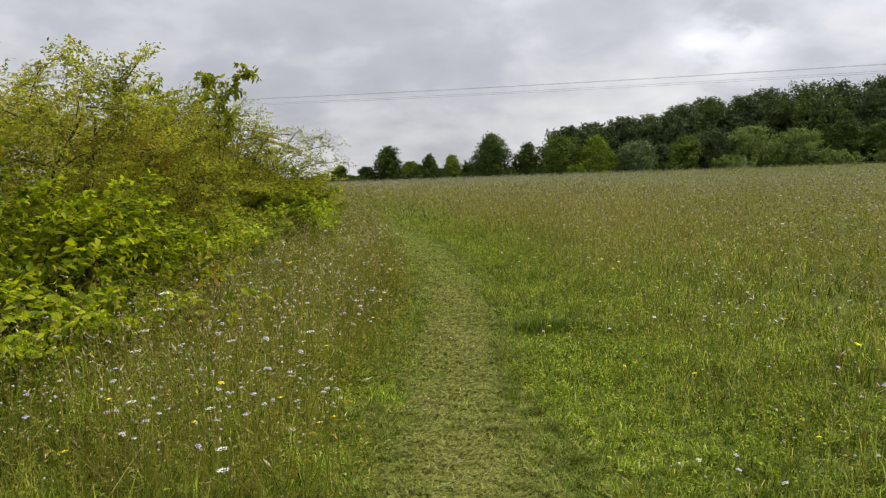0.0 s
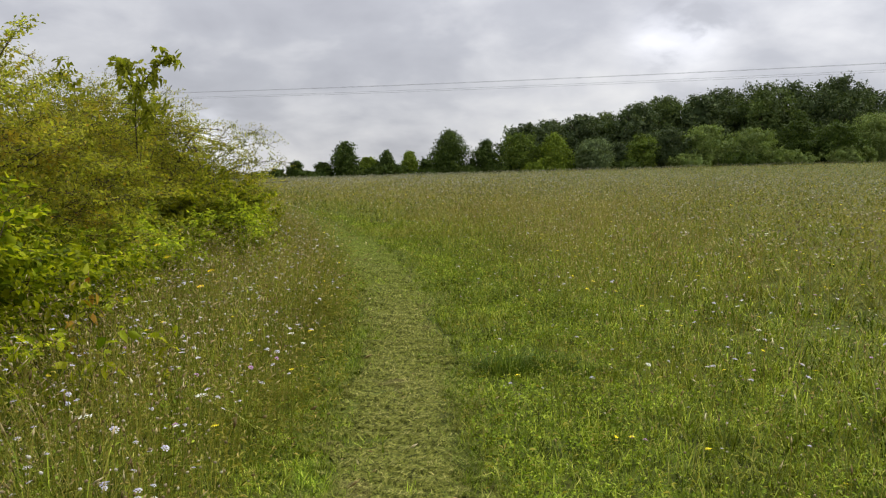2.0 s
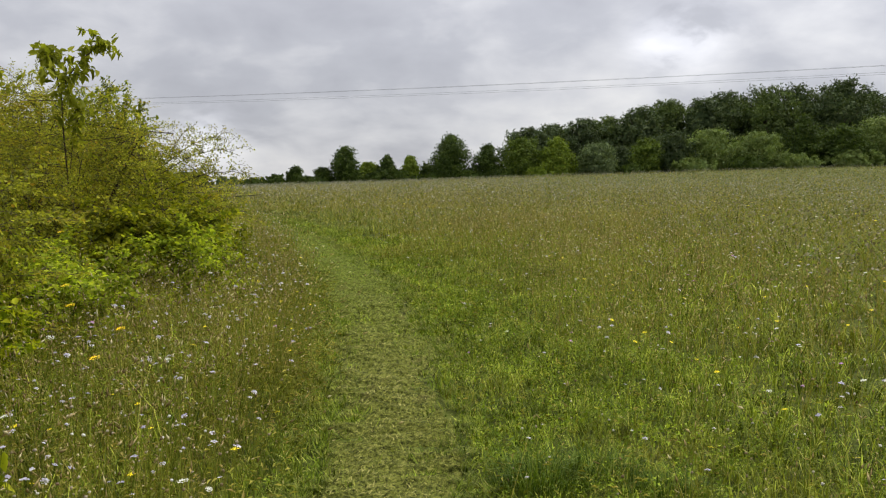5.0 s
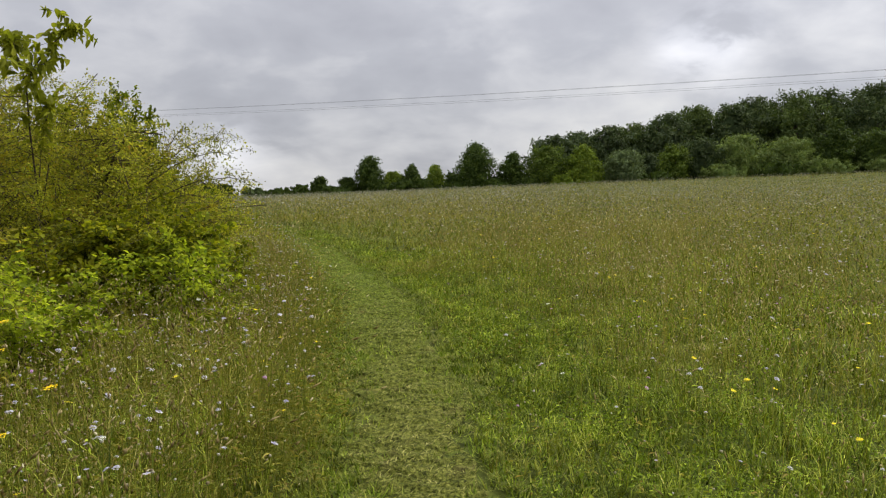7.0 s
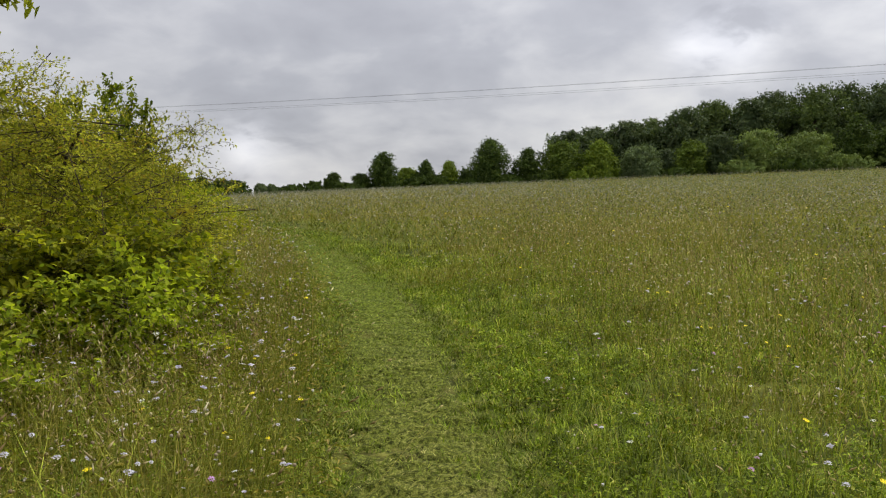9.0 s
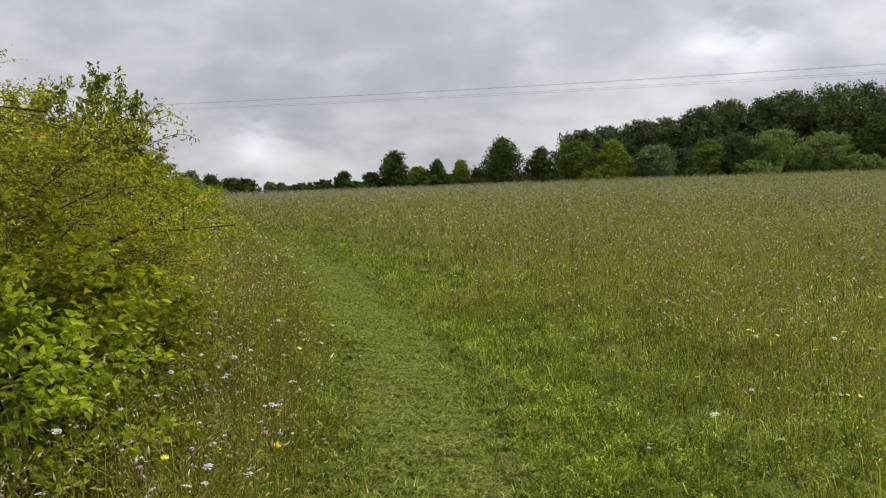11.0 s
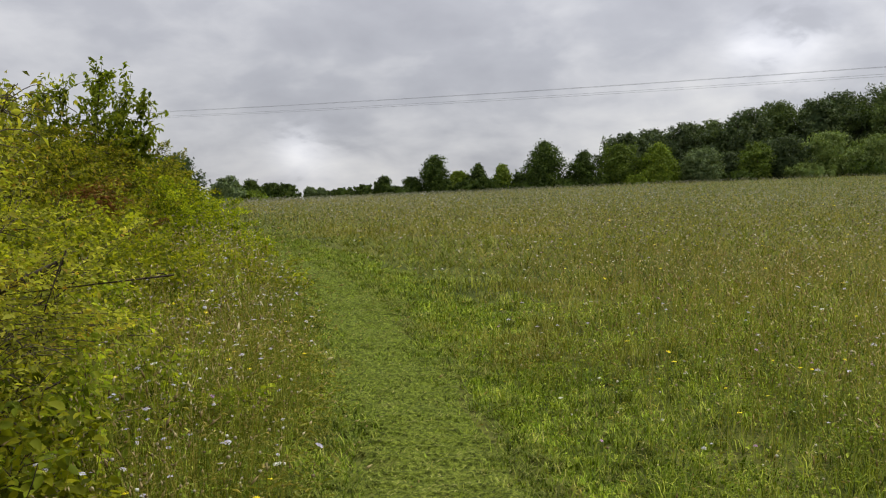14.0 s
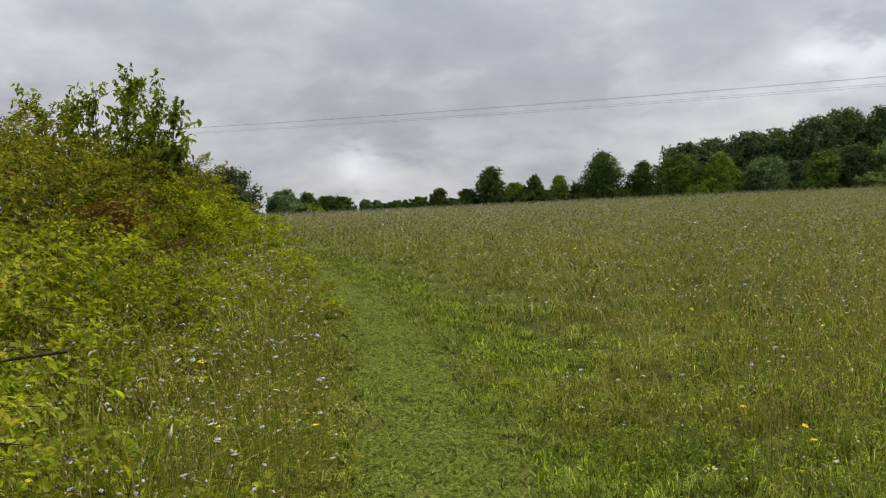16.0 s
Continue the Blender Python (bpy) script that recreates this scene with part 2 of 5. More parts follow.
M_HAW = leafy("hawthorn_leaf", HAW, (1.1, 0.8, 1.2), 0.55, patch_tint=(1.7, (0.31, 0.215, 0.022), 0.53, 0.80), fine=(4.0, 0.5, 1.4))
M_OLIVE = leafy("olive_hedge_leaf", [(0.0, (0.05, 0.06, 0.006)), (0.4, (0.13, 0.14, 0.011)), (0.75, (0.225, 0.222, 0.016)), (0.93, (0.31, 0.27, 0.022)), (1.0, (0.25, 0.14, 0.03))], (1.1, 0.8, 1.2), 0.5, fine=(3.0, 0.55, 1.3))
M_BROAD = leafy("broad_hedge_leaf", [(0.0, (0.055, 0.09, 0.005)), (0.5, (0.215, 0.26, 0.011)), (1.0, (0.41, 0.42, 0.018))], (1.3, 0.75, 1.22), 0.5, fine=(3.5, 0.6, 1.3))
M_BRAMBLE = leafy("bramble_leaf", [(0.0, (0.105, 0.145, 0.014)), (0.5, (0.225, 0.275, 0.021)), (1.0, (0.38, 0.41, 0.032))], (1.6, 0.78, 1.25), 0.55, fine=(4.0, 0.55, 1.4))
M_DOGWOOD = leafy("dogwood_leaf", [(0.0, (0.055, 0.08, 0.009)), (0.5, (0.14, 0.175, 0.015)), (1.0, (0.27, 0.295, 0.03))], (1.2, 0.8, 1.2), 0.45, fine=(3.5, 0.7, 1.25))
M_SHOOT = leafy("olive_shoot_leaf", [(0.0, (0.09, 0.105, 0.012)), (0.5, (0.195, 0.21, 0.020)), (1.0, (0.31, 0.315, 0.034))], (1.2, 0.8, 1.2), 0.5)
M_RED = leafy("reddened_leaf", [(0.0, (0.14, 0.05, 0.018)), (0.4, (0.17, 0.085, 0.022)), (0.7, (0.14, 0.13, 0.016)), (1.0, (0.22, 0.22, 0.018))], (1.6, 0.75, 1.2), 0.3)
M_RUST = leafy("red_tipped_leaf", [(0.0, (0.22, 0.08, 0.02)), (0.22, (0.30, 0.19, 0.02)), (0.5, (0.30, 0.31, 0.02)), (1.0, (0.25, 0.31, 0.02))], (1.6, 0.8, 1.2), 0.4)
M_LIME = leafy("yellow_green_leaf", [(0.0, (0.08, 0.105, 0.010)), (0.5, (0.205, 0.225, 0.015)), (1.0, (0.34, 0.33, 0.016))], (1.3, 0.78, 1.2), 0.5, fine=(3.5, 0.6, 1.3))
FOREST = {
    "dark": leafy("dark_wood_leaf", [(0.0, (0.028, 0.044, 0.017)), (0.6, (0.051, 0.072, 0.028)), (1.0, (0.088, 0.110, 0.040))], (0.16, 0.6, 1.4), 0.25),
    "wood": leafy("wood_edge_leaf", [(0.0, (0.038, 0.058, 0.017)), (0.6, (0.066, 0.094, 0.026)), (1.0, (0.108, 0.138, 0.036))], (0.16, 0.6, 1.4), 0.25),
    "mid": leafy("field_tree_leaf", [(0.0, (0.026, 0.044, 0.009)), (0.6, (0.048, 0.074, 0.014)), (1.0, (0.085, 0.115, 0.021))], (0.45, 0.65, 1.35), 0.3),
    "light": leafy("light_tree_leaf", [(0.0, (0.07, 0.11, 0.012)), (0.6, (0.125, 0.17, 0.018)), (1.0, (0.19, 0.235, 0.026))], (0.45, 0.7, 1.25), 0.3),
    "fresh": leafy("fresh_tree_leaf", [(0.0, (0.04, 0.065, 0.010)), (0.6, (0.082, 0.118, 0.018)), (1.0, (0.135, 0.17, 0.025))], (0.45, 0.65, 1.3), 0.3),
    "soft": leafy("soft_bush_leaf", [(0.0, (0.08, 0.118, 0.030)), (0.6, (0.13, 0.172, 0.046)), (1.0, (0.185, 0.225, 0.062))], (0.45, 0.7, 1.25), 0.3),
    "grey": leafy("grey_willow_leaf", [(0.0, (0.06, 0.088, 0.036)), (0.6, (0.105, 0.14, 0.058)), (1.0, (0.16, 0.195, 0.08))], (0.45, 0.7, 1.25), 0.3),
}

# ---- geometry helpers ----


def mesh_from(name, verts, groups):
    """A mesh out of vertex rows and groups of faces: (rows of corner numbers, material slot)."""
    me = bpy.data.meshes.new(name)
    verts = np.asarray(verts, dtype=np.float32).reshape(-1, 3)
    me.vertices.add(len(verts))
    me.vertices.foreach_set("co", verts.ravel())
    loops = np.concatenate([f.ravel() for f, _ in groups]).astype(np.int32)
    sizes = np.concatenate([np.full(len(f), f.shape[1]) for f, _ in groups]).astype(np.int32)
    slots = np.concatenate([np.full(len(f), s) for f, s in groups]).astype(np.int32)
    me.loops.add(len(loops))
    me.loops.foreach_set("vertex_index", loops)
    me.polygons.add(len(sizes))
    me.polygons.foreach_set("loop_start", np.concatenate([[0], np.cumsum(sizes)[:-1]]).astype(np.int32))
    me.polygons.foreach_set("material_index", slots)
    me.update(calc_edges=True)
    return me


def placed(name, me, mats, parent=None, label=""):
    ob = new(name, me)
    for m in mats:
        me.materials.append(m)
    if parent:
        ob.parent = parent
    if label:
        tagged(ob, label)
    return ob


rng = np.random.default_rng(11)


def unit(v):
    return v / np.maximum(np.linalg.norm(v, axis=-1, keepdims=True), 1e-9)


def tube_arrays(points, radii, sides=5):
    """A bent tapered tube through points: vertices and quads."""
    pts = np.asarray(points, float)
    t = np.gradient(pts, axis=0)
    t = unit(t)
    ref = np.array([0.3, 1.0, 0.1])
    p = unit(np.cross(t, ref))
    q = np.cross(t, p)
    ang = np.arange(sides) * 2 * math.pi / sides
    V = pts[:, None] + (p[:, None] * np.cos(ang)[None, :, None] + q[:, None] * np.sin(ang)[None, :, None]) * np.asarray(radii)[:, None, None]
    i = np.arange(len(pts) * sides).reshape(len(pts), sides)
    Q = np.stack([i[:-1], np.roll(i[:-1], -1, 1), np.roll(i[1:], -1, 1), i[1:]], -1).reshape(-1, 4)
    return V.reshape(-1, 3), Q


# ---- terrain ----
EDGE = 160.0   # where the meadow ends at the trees


def soft(d, w):
    return 0.5 * (d + np.sqrt(d * d + w * w))


def gz(x, y):
    """Height of the ground: a meadow that climbs, flattens towards its far hedge and leans down to the west."""
    x, y = np.asarray(x, float), np.asarray(y, float)
    z = 0.0524 * y - 0.0288 * (soft(y - 26.0, 9.0) - soft(-26.0, 9.0))
    reach = soft(np.minimum(y, EDGE + 40) - 18.0, 8.0) / 135.0
    reach = np.where(x < 0, 1.12 * (1 - np.exp(-soft(np.minimum(y, EDGE + 40) - 18.0, 8.0) / 60.0)), reach)
    z = z + reach * 64 * np.tanh(0.045 * x / 64 * (1 - 0.0022 * np.clip(x, 0, 120)))* np.where(np.abs(x) < 400, 1.0, 0.9)
    z = z - 0.075 * soft(y - EDGE - 25.0, 20.0) + 0.045 * soft(y - 420.0, 60.0)
    z = z + 0.03 * np.sin(x * 0.9 + 1.0) * np.sin(y * 0.7) * np.clip((np.abs(x - path_x(y)) - 0.8) / 3.0, 0, 1)
    return z


def path_x(y):
    """Middle of the mown path."""
    y = np.asarray(y, float)
    d = np.clip(y - 9.04, 0, 19.5)
    return 0.185 + 0.14 * np.clip(9.04 - y, 0, 2.6) - 0.0154 * d * d - 0.60 * np.clip(y - 28.54, 0, None)


HALF = 0.40    # half the path's width at its start


def widen(y):
    """The mown strip is wide at its start and grows wider again on its way."""
    y = np.asarray(y, float)
    return 1.0 + 0.24 * np.clip((y - 12.5) / 4.0, 0, 1) + 0.22 * np.clip((9.2 - y) / 1.6, 0, 1)



def axis(steps):
    out = [steps[0][0]]
    for a, b, s in steps:
        n = max(1, int(round((b - a) / s)))
        out += list(a + (b - a) * (np.arange(n) + 1) / n)
    return np.array(out)


def lattice(x, y, s=0):
    """Smooth noise between 0 and 1 with one knot a unit."""
    x, y = np.asarray(x, float) + 400.0, np.asarray(y, float) + 400.0
    i, j = np.floor(x).astype(np.int64), np.floor(y).astype(np.int64)
    fx, fy = x - i, y - j
    fx, fy = fx * fx * (3 - 2 * fx), fy * fy * (3 - 2 * fy)

    def knot(a, b):
        k = (a * 73856093) ^ (b * 19349663) ^ (s * 83492791 + 12345)
        k = (k * 1103515245 + 12345) & 0x7FFFFFFF
        k = ((k >> 7) * 1664525 + 1013904223) & 0x7FFFFFFF
        return (k >> 8) % 4096 / 4095.0

    return (knot(i, j) * (1 - fx) + knot(i + 1, j) * fx) * (1 - fy) + (knot(i, j + 1) * (1 - fx) + knot(i + 1, j + 1) * fx) * fy


def crevice(x, y):
    """Narrow gaps between the mats of mown grass, mostly across the path: 1 in the gap."""
    a = lattice(x * 4.5 + 2.0 * lattice(x * 9, y * 9, 13), y * 13.0, 11)
    b = lattice(x * 11.0, y * 27.0, 12)
    return np.clip(np.exp(-((a - 0.5) / 0.10) ** 2) + 0.7 * np.exp(-((b - 0.45) / 0.10) ** 2), 0, 1) * np.clip(2.2 * lattice(x * 2.2, y * 2.2, 14) - 0.3, 0.15, 1)


def relief(x, y):
    """Lumps of matted turf and thatch on the mown path, in metres."""
    a = lattice(x * 7.0, y * 15.0, 1)
    b = lattice(x * 17.0 + 3 * a, y * 30.0, 2)
    c = lattice(x * 3.0, y * 3.0, 3)
    return 0.026 * a + 0.016 * b + 0.012 * c - 0.012 - 0.030 * crevice(x, y)


xs = axis([(-1500, -300, 150), (-300, -100, 25), (-100, -30, 5), (-30, -9, 1.0), (-9, 9, 0.3), (9, 30, 1.0), (30, 120, 5), (120, 300, 25), (300, 1500, 150)])
ys = axis([(-400, -60, 85), (-60, -4, 7), (-4, 32, 0.4), (32, 80, 2), (80, 260, 5), (260, 600, 40), (600, 2600, 250)])
GX, GY = np.meshgrid(xs, ys)
GZ = gz(GX, GY)
idx = np.arange(GX.size).reshape(GX.shape)
quads = np.stack([idx[:-1, :-1], idx[:-1, 1:], idx[1:, 1:], idx[1:, :-1]], -1).reshape(-1, 4)
ground = placed("ground", mesh_from("ground", np.stack([GX, GY, GZ], -1), [(quads, 0)]), [M_GROUND])
tagged(ground, "sloping meadow soil under olive and straw-coloured thatch", "ground", kind="structure")
for p in ground.data.polygons:
    p.use_smooth = True

# the trodden strip, laid on the sheet
py_ = axis([(-3.0, 6.0, 0.2), (6.0, 18.0, 0.012), (18.0, 24.0, 0.03), (24.0, 34.0, 0.1)])
pu = np.linspace(-HALF + 0.07, HALF - 0.09, 41)
PU, PY = np.meshgrid(pu, py_)
edge_wob = 0.05 * np.sin(PY * 2.3 + 1.0) + 0.26 * (lattice(PY * 3.0, np.sign(PU) * 5.5, 8) - 0.5)
PX = path_x(PY) + (PU + edge_wob * (np.abs(PU) / HALF)) * widen(PY)
PZ = gz(PX, PY) + 0.014 + relief(PX, PY) * np.clip((HALF - 0.07 - np.abs(PU)) / 0.06, 0, 1)
pid = np.arange(PX.size).reshape(PX.shape)
pq = np.stack([pid[:-1, :-1], pid[:-1, 1:], pid[1:, 1:], pid[1:, :-1]], -1).reshape(-1, 4)
strip = placed("path", mesh_from("path", np.stack([PX, PY, PZ], -1), [(pq, 0)]), [M_PATH])
tagged(strip, "narrow trodden footpath of short dry turf across the meadow", "path", kind="structure")

# ---- grass ----


def reach_of(x, y):
    """How near the walk passes to a place of the meadow that it looks at."""
    return np.maximum.reduce([np.full_like(x, 3.8), np.abs(x - 0.25 + 0.05 * np.clip(y - 9, 0, 40)) / 0.46, y - 14.6])


def scatter(n0, power, far, xlim=(-60, 92), u_keep=None, near=3.8):
    """Places over the meadow, dense beside the walk and thinner with distance."""
    got = []
    bands = [(6.6, 19.0, -7.0, 8.0), (6.6, 19.0, -14, -7.0), (6.6, 19.0, 8.0, 18)] + [(a, b, max(xlim[0], -0.78 * (a + b) / 2 + 6), min(xlim[1], 0.62 * (a + b) / 2))
                                                                  for a, b in ((19, 22), (22, 27), (27, 34), (34, 45), (45, 60), (60, 80), (80, 110), (110, EDGE))]
    for a, b, x0, x1 in bands:
        if a >= far:
            break
        cx = np.array([np.clip(0.0, x0, x1)])
        dmin = reach_of(cx, np.array([float(a)]))[0]
        if a < 19 and (x0 > 0 or x1 < 0) :
            dmin = min(abs(x0), abs(x1)) / 0.46 - 1.0
        top = n0 * (max(dmin, near) / near) ** -power
        n = int(top * (b - a) * (x1 - x0))
        x, y = rng.uniform(x0, x1, n), rng.uniform(a, b, n)
        d = reach_of(x, y)
        keep = rng.random(n) < n0 * (d / near) ** -power / top
        x, y = x[keep], y[keep]
        if u_keep is not None:
            k = rng.random(len(x)) < u_keep(x, y)
            x, y = x[k], y[k]
        got.append(np.stack([x, y], 1))
    return np.concatenate(got)


def blade_mesh(name, xy, h, w, az, lean, mid=0.58, zoff=0.0):
    """Blades of three triangles each, bent over towards az."""
    n = len(xy)
    base = np.stack([xy[:, 0], xy[:, 1], gz(xy[:, 0], xy[:, 1]) + zoff], 1)
    d = np.stack([np.cos(az), np.sin(az), np.zeros(n)], 1)
    s = np.stack([-np.sin(az), np.cos(az), np.zeros(n)], 1) * (w / 2)[:, None]
    upv = np.array([0, 0, 1.0])
    m = base + d * (h * lean * 0.32)[:, None] + upv * (h * mid)[:, None]
    tip = base + d * (h * lean)[:, None] + upv * (h * np.sqrt(np.clip(1 - 0.55 * lean ** 2, 0.05, 1)))[:, None]
    V = np.stack([base - s, base + s, m - s * 0.8, m + s * 0.8, tip], 1)
    k = np.arange(n)[:, None] * 5
    return mesh_from(name, V, [(k + np.array([[0, 1, 3, 2]]), 0), (k + np.array([[2, 3, 4]]), 0)])


def side(x, y):
    return (x - path_x(y) - 0.05 * np.sin(y * 2.3 + 1.0) * np.sign(x - path_x(y))) / widen(y)


def clump(x, y, f=1.3, s=0.0):
    """A soft unevenness over the meadow between 0 and 1."""
    return 0.5 + 0.25 * (np.sin(x * f + 1.7 * np.sin(y * f * 0.8 + s)) + np.sin(y * f * 1.23 + 1.3 * np.sin(x * f * 0.7 + 2 + s)))


def sward_height(x, y):
    u = side(x, y)
    left = np.clip((-u - HALF - 0.18) / 0.30, 0, 1)
    right = np.clip((u - HALF - 0.15) / 2.6, 0, 1)
    return np.where(u < 0, 0.075 + 0.27 * left, 0.06 + 0.145 * right ** 0.9) * (0.32 + 0.45 * clump(x, y) + 1.05 * lattice(x * 3.2, y * 3.2, 5) * (0.5 + lattice(x * 8.0, y * 8.0, 6)))


def off_path(x, y):
    u = np.abs(side(x, y))
    return np.clip((u - HALF + 0.10) / 0.16, 0, 1)


def tufts(xy, per, rad):
    """Blades in tufts: their places, the tuft's own size factor, and which way they lean."""
    n = len(xy)
    d = reach_of(xy[:, 0], xy[:, 1])
    a = rng.uniform(0, 6.283, (n, per))
    r = np.abs(rng.normal(0, rad, (n, per))) * ((d / 3.8) ** 0.6)[:, None]
    out = np.stack([xy[:, 0, None] + r * np.cos(a), xy[:, 1, None] + r * np.sin(a)], -1).reshape(-1, 2)
    return out, np.repeat(rng.uniform(0.6, 1.3, n), per), (a + rng.normal(0, 0.7, a.shape)).ravel()


def spikes(name, xy, h, w, az, lean, zoff=0.0):
    """Far or tiny blades of one triangle each."""
    n = len(xy)
    base = np.stack([xy[:, 0], xy[:, 1], gz(xy[:, 0], xy[:, 1]) + zoff], 1)
    sv = np.stack([-np.sin(az), np.cos(az), np.zeros(n)], 1) * (w / 2)[:, None]
    tip = base + np.stack([np.cos(az) * h * lean, np.sin(az) * h * lean, h * np.sqrt(np.clip(1 - 0.55 * lean ** 2, 0.04, 1))], 1)
    return mesh_from(name, np.stack([base - sv, base + sv, tip], 1), [(np.arange(n)[:, None] * 3 + np.array([[0, 1, 2]]), 0)])


xy = scatter(150, 1.56, EDGE, u_keep=lambda x, y: off_path(x, y))
xy, fac, az = tufts(xy, 10, 0.045)
keep = np.abs(side(xy[:, 0], xy[:, 1])) > HALF - 0.03
xy, fac, az = xy[keep], fac[keep], az[keep]
d = reach_of(xy[:, 0], xy[:, 1])
n = len(xy)
h = sward_height(xy[:, 0], xy[:, 1]) * fac * rng.uniform(0.6, 1.2, n)
w = 0.0048 * (d / 3.8) ** 0.97 * rng.uniform(0.6, 1.4, n)
lean = rng.uniform(0.2, 1.0, n) + np.where(side(xy[:, 0], xy[:, 1]) > 0, 0.3, 0.28)
near = d < 9.0
grass = placed("meadow_grass", blade_mesh("meadow_grass", xy[near], h[near], w[near], az[near], lean[near]), [M_BLADE])
tagged(grass, "dense uneven green meadow grass with leaning blades", "grass", kind="stuff")
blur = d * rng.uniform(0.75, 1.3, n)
# zones by reach; from about 24 m the blades carry haze in their colour
for zone, grass_mat, words in ((~near & (blur < 24), M_MID_BLADE, "green meadow grass in the middle of the meadow"), (~near & (blur >= 24), M_FAR_BLADE, "olive-green meadow grass stretching to the far trees, haze painted into its colour")):
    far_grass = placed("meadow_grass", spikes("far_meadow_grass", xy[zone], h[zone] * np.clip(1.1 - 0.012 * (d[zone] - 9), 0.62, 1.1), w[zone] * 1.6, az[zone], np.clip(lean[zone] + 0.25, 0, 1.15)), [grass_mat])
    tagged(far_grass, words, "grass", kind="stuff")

# coarser grass on the part of the meadow already walked
n = 26000
xy = np.stack([rng.uniform(-14, 14, n), rng.uniform(-4, 6.8, n)], 1)
xy = xy[np.abs(xy[:, 0] - path_x(xy[:, 1])) > HALF + 0.1]
xy, fac, az = tufts(xy, 3, 0.06)
n = len(xy)
back = placed("meadow_grass", spikes("walked_meadow_grass", xy, sward_height(xy[:, 0], xy[:, 1]) * fac, rng.uniform(0.015, 0.03, n), az, rng.uniform(0.3, 1.1, n)), [M_BLADE])
tagged(back, "green meadow grass beside the start of the path", "grass", kind="stuff")

# a dark lush tussock beside the path
for tx, ty, tr, tn, th in ((0.86, 10.80, 0.20, 700, 0.20), (1.12, 10.95, 0.22, 600, 0.17), (1.42, 10.72, 0.20, 480, 0.14)):
    a, r = rng.uniform(0, 6.283, tn), tr * np.sqrt(rng.random(tn))
    xy = np.stack([tx + 1.2 * r * np.cos(a), ty + 0.8 * r * np.sin(a)], 1)
    tall = th * (1.1 - 0.6 * r / tr) * rng.uniform(0.35, 1.15, tn) * (0.6 + 0.8 * lattice(xy[:, 0] * 12, xy[:, 1] * 12, 4))
    tuss = placed("grass_tussock", blade_mesh("grass_tussock", xy, tall, rng.uniform(0.003, 0.006, tn), a + rng.normal(0, 0.9, tn), rng.uniform(0.25, 1.2, tn)), [M_TUSSOCK])
    tagged(tuss, "dark green grass tussock beside the trodden path", "grass tussock", group="tussocks beside the path")

# the fresh green verge of short grass along the path, and the low sward right of it
n = 33000
y = 6.5 + 25 * rng.random(n) ** 1.7
sgn = np.where(rng.random(n) < 0.68, 1.0, -1.0)
wide = np.where(sgn > 0, 0.85 + 2.2 * np.clip((15 - y) / 5, 0, 1), 0.40)
edge = 0.10 * np.sin(y * 2.1 + sgn) + 0.07 * np.sin(y * 5.3 + 2 * sgn)
x = path_x(y) + sgn * (HALF - 0.09 + edge + wide * rng.random(n) ** 1.3 - 0.22 * (rng.random(n) < 0.16)) * widen(y)
xy, fac, az = tufts(np.stack([x, y], 1), 6, 0.035)
n = len(xy)
verge = placed("verge_grass", spikes("verge_grass", xy, rng.uniform(0.02, 0.065, n) * fac, rng.uniform(0.004, 0.008, n) * (1 + 0.05 * (xy[:, 1] - 6)), az, rng.uniform(0.4, 1.33, n)), [M_VERGE])
tagged(verge, "short fresh green grass along the edges of the path", "grass", kind="stuff")

# short turf and dry clippings on the path
def on_path(n, y0, y1, half, near=1.5):
    y = y0 + (y1 - y0) * rng.random(n) ** near
    x = path_x(y) + rng.uniform(-half, half, n) * widen(y)
    return np.stack([x, y], 1)


def worn_of(xy):
    """How dry the path is: 1 in its middle at the start, less towards its sides and further on."""
    return np.clip(1.15 - np.abs(xy[:, 0] - path_x(xy[:, 1])) / widen(xy[:, 1]) / HALF * 1.25, 0, 1) * np.clip(1.15 - (xy[:, 1] - 9.0) / 11.5, 0.12, 1)


xy = on_path(30000, 6.4, 32, HALF + 0.12, 2.0)
hump = relief(xy[:, 0], xy[:, 1])
xy = xy[(hump - 0.002) / 0.024 + 0.5 * rng.random(len(xy)) > 0.36]
xy = xy[(crevice(xy[:, 0], xy[:, 1]) < 0.45) & (rng.random(len(xy)) > 0.75 * worn_of(xy))]
xy, fac, az = tufts(xy, 8, 0.018)
n = len(xy)
u = np.abs(xy[:, 0] - path_x(xy[:, 1])) / HALF
az = np.where(rng.random(n) < 0.55, np.where(rng.random(n) < 0.5, 0.0, math.pi) + rng.normal(0, 0.5, n), az)
turf = placed("path_turf", spikes("path_turf", xy, rng.choice([0.6, 0.9, 1.2, 1.7], n) * rng.uniform(0.010, 0.024, n) * fac * (0.8 + 0.8 * u ** 2), rng.uniform(0.003, 0.006, n) * (1 + 0.05 * (xy[:, 1] - 6)), az, rng.uniform(0.7, 1.34, n), zoff=0.008 + relief(xy[:, 0], xy[:, 1])), [M_LAWN])
tagged(turf, "close-mown yellow-green turf of the footpath", "turf", kind="stuff")
xy = on_path(34000, 6.4, 30, HALF * 0.85, 1.8)
xy = xy[rng.random(len(xy)) < worn_of(xy) * np.clip((relief(xy[:, 0], xy[:, 1]) + 0.004) / 0.018, 0.05, 1)]
n = len(xy)
az = np.where(rng.random(n) < 0.6, rng.normal(0, 0.5, n), rng.uniform(0, 6.283, n))
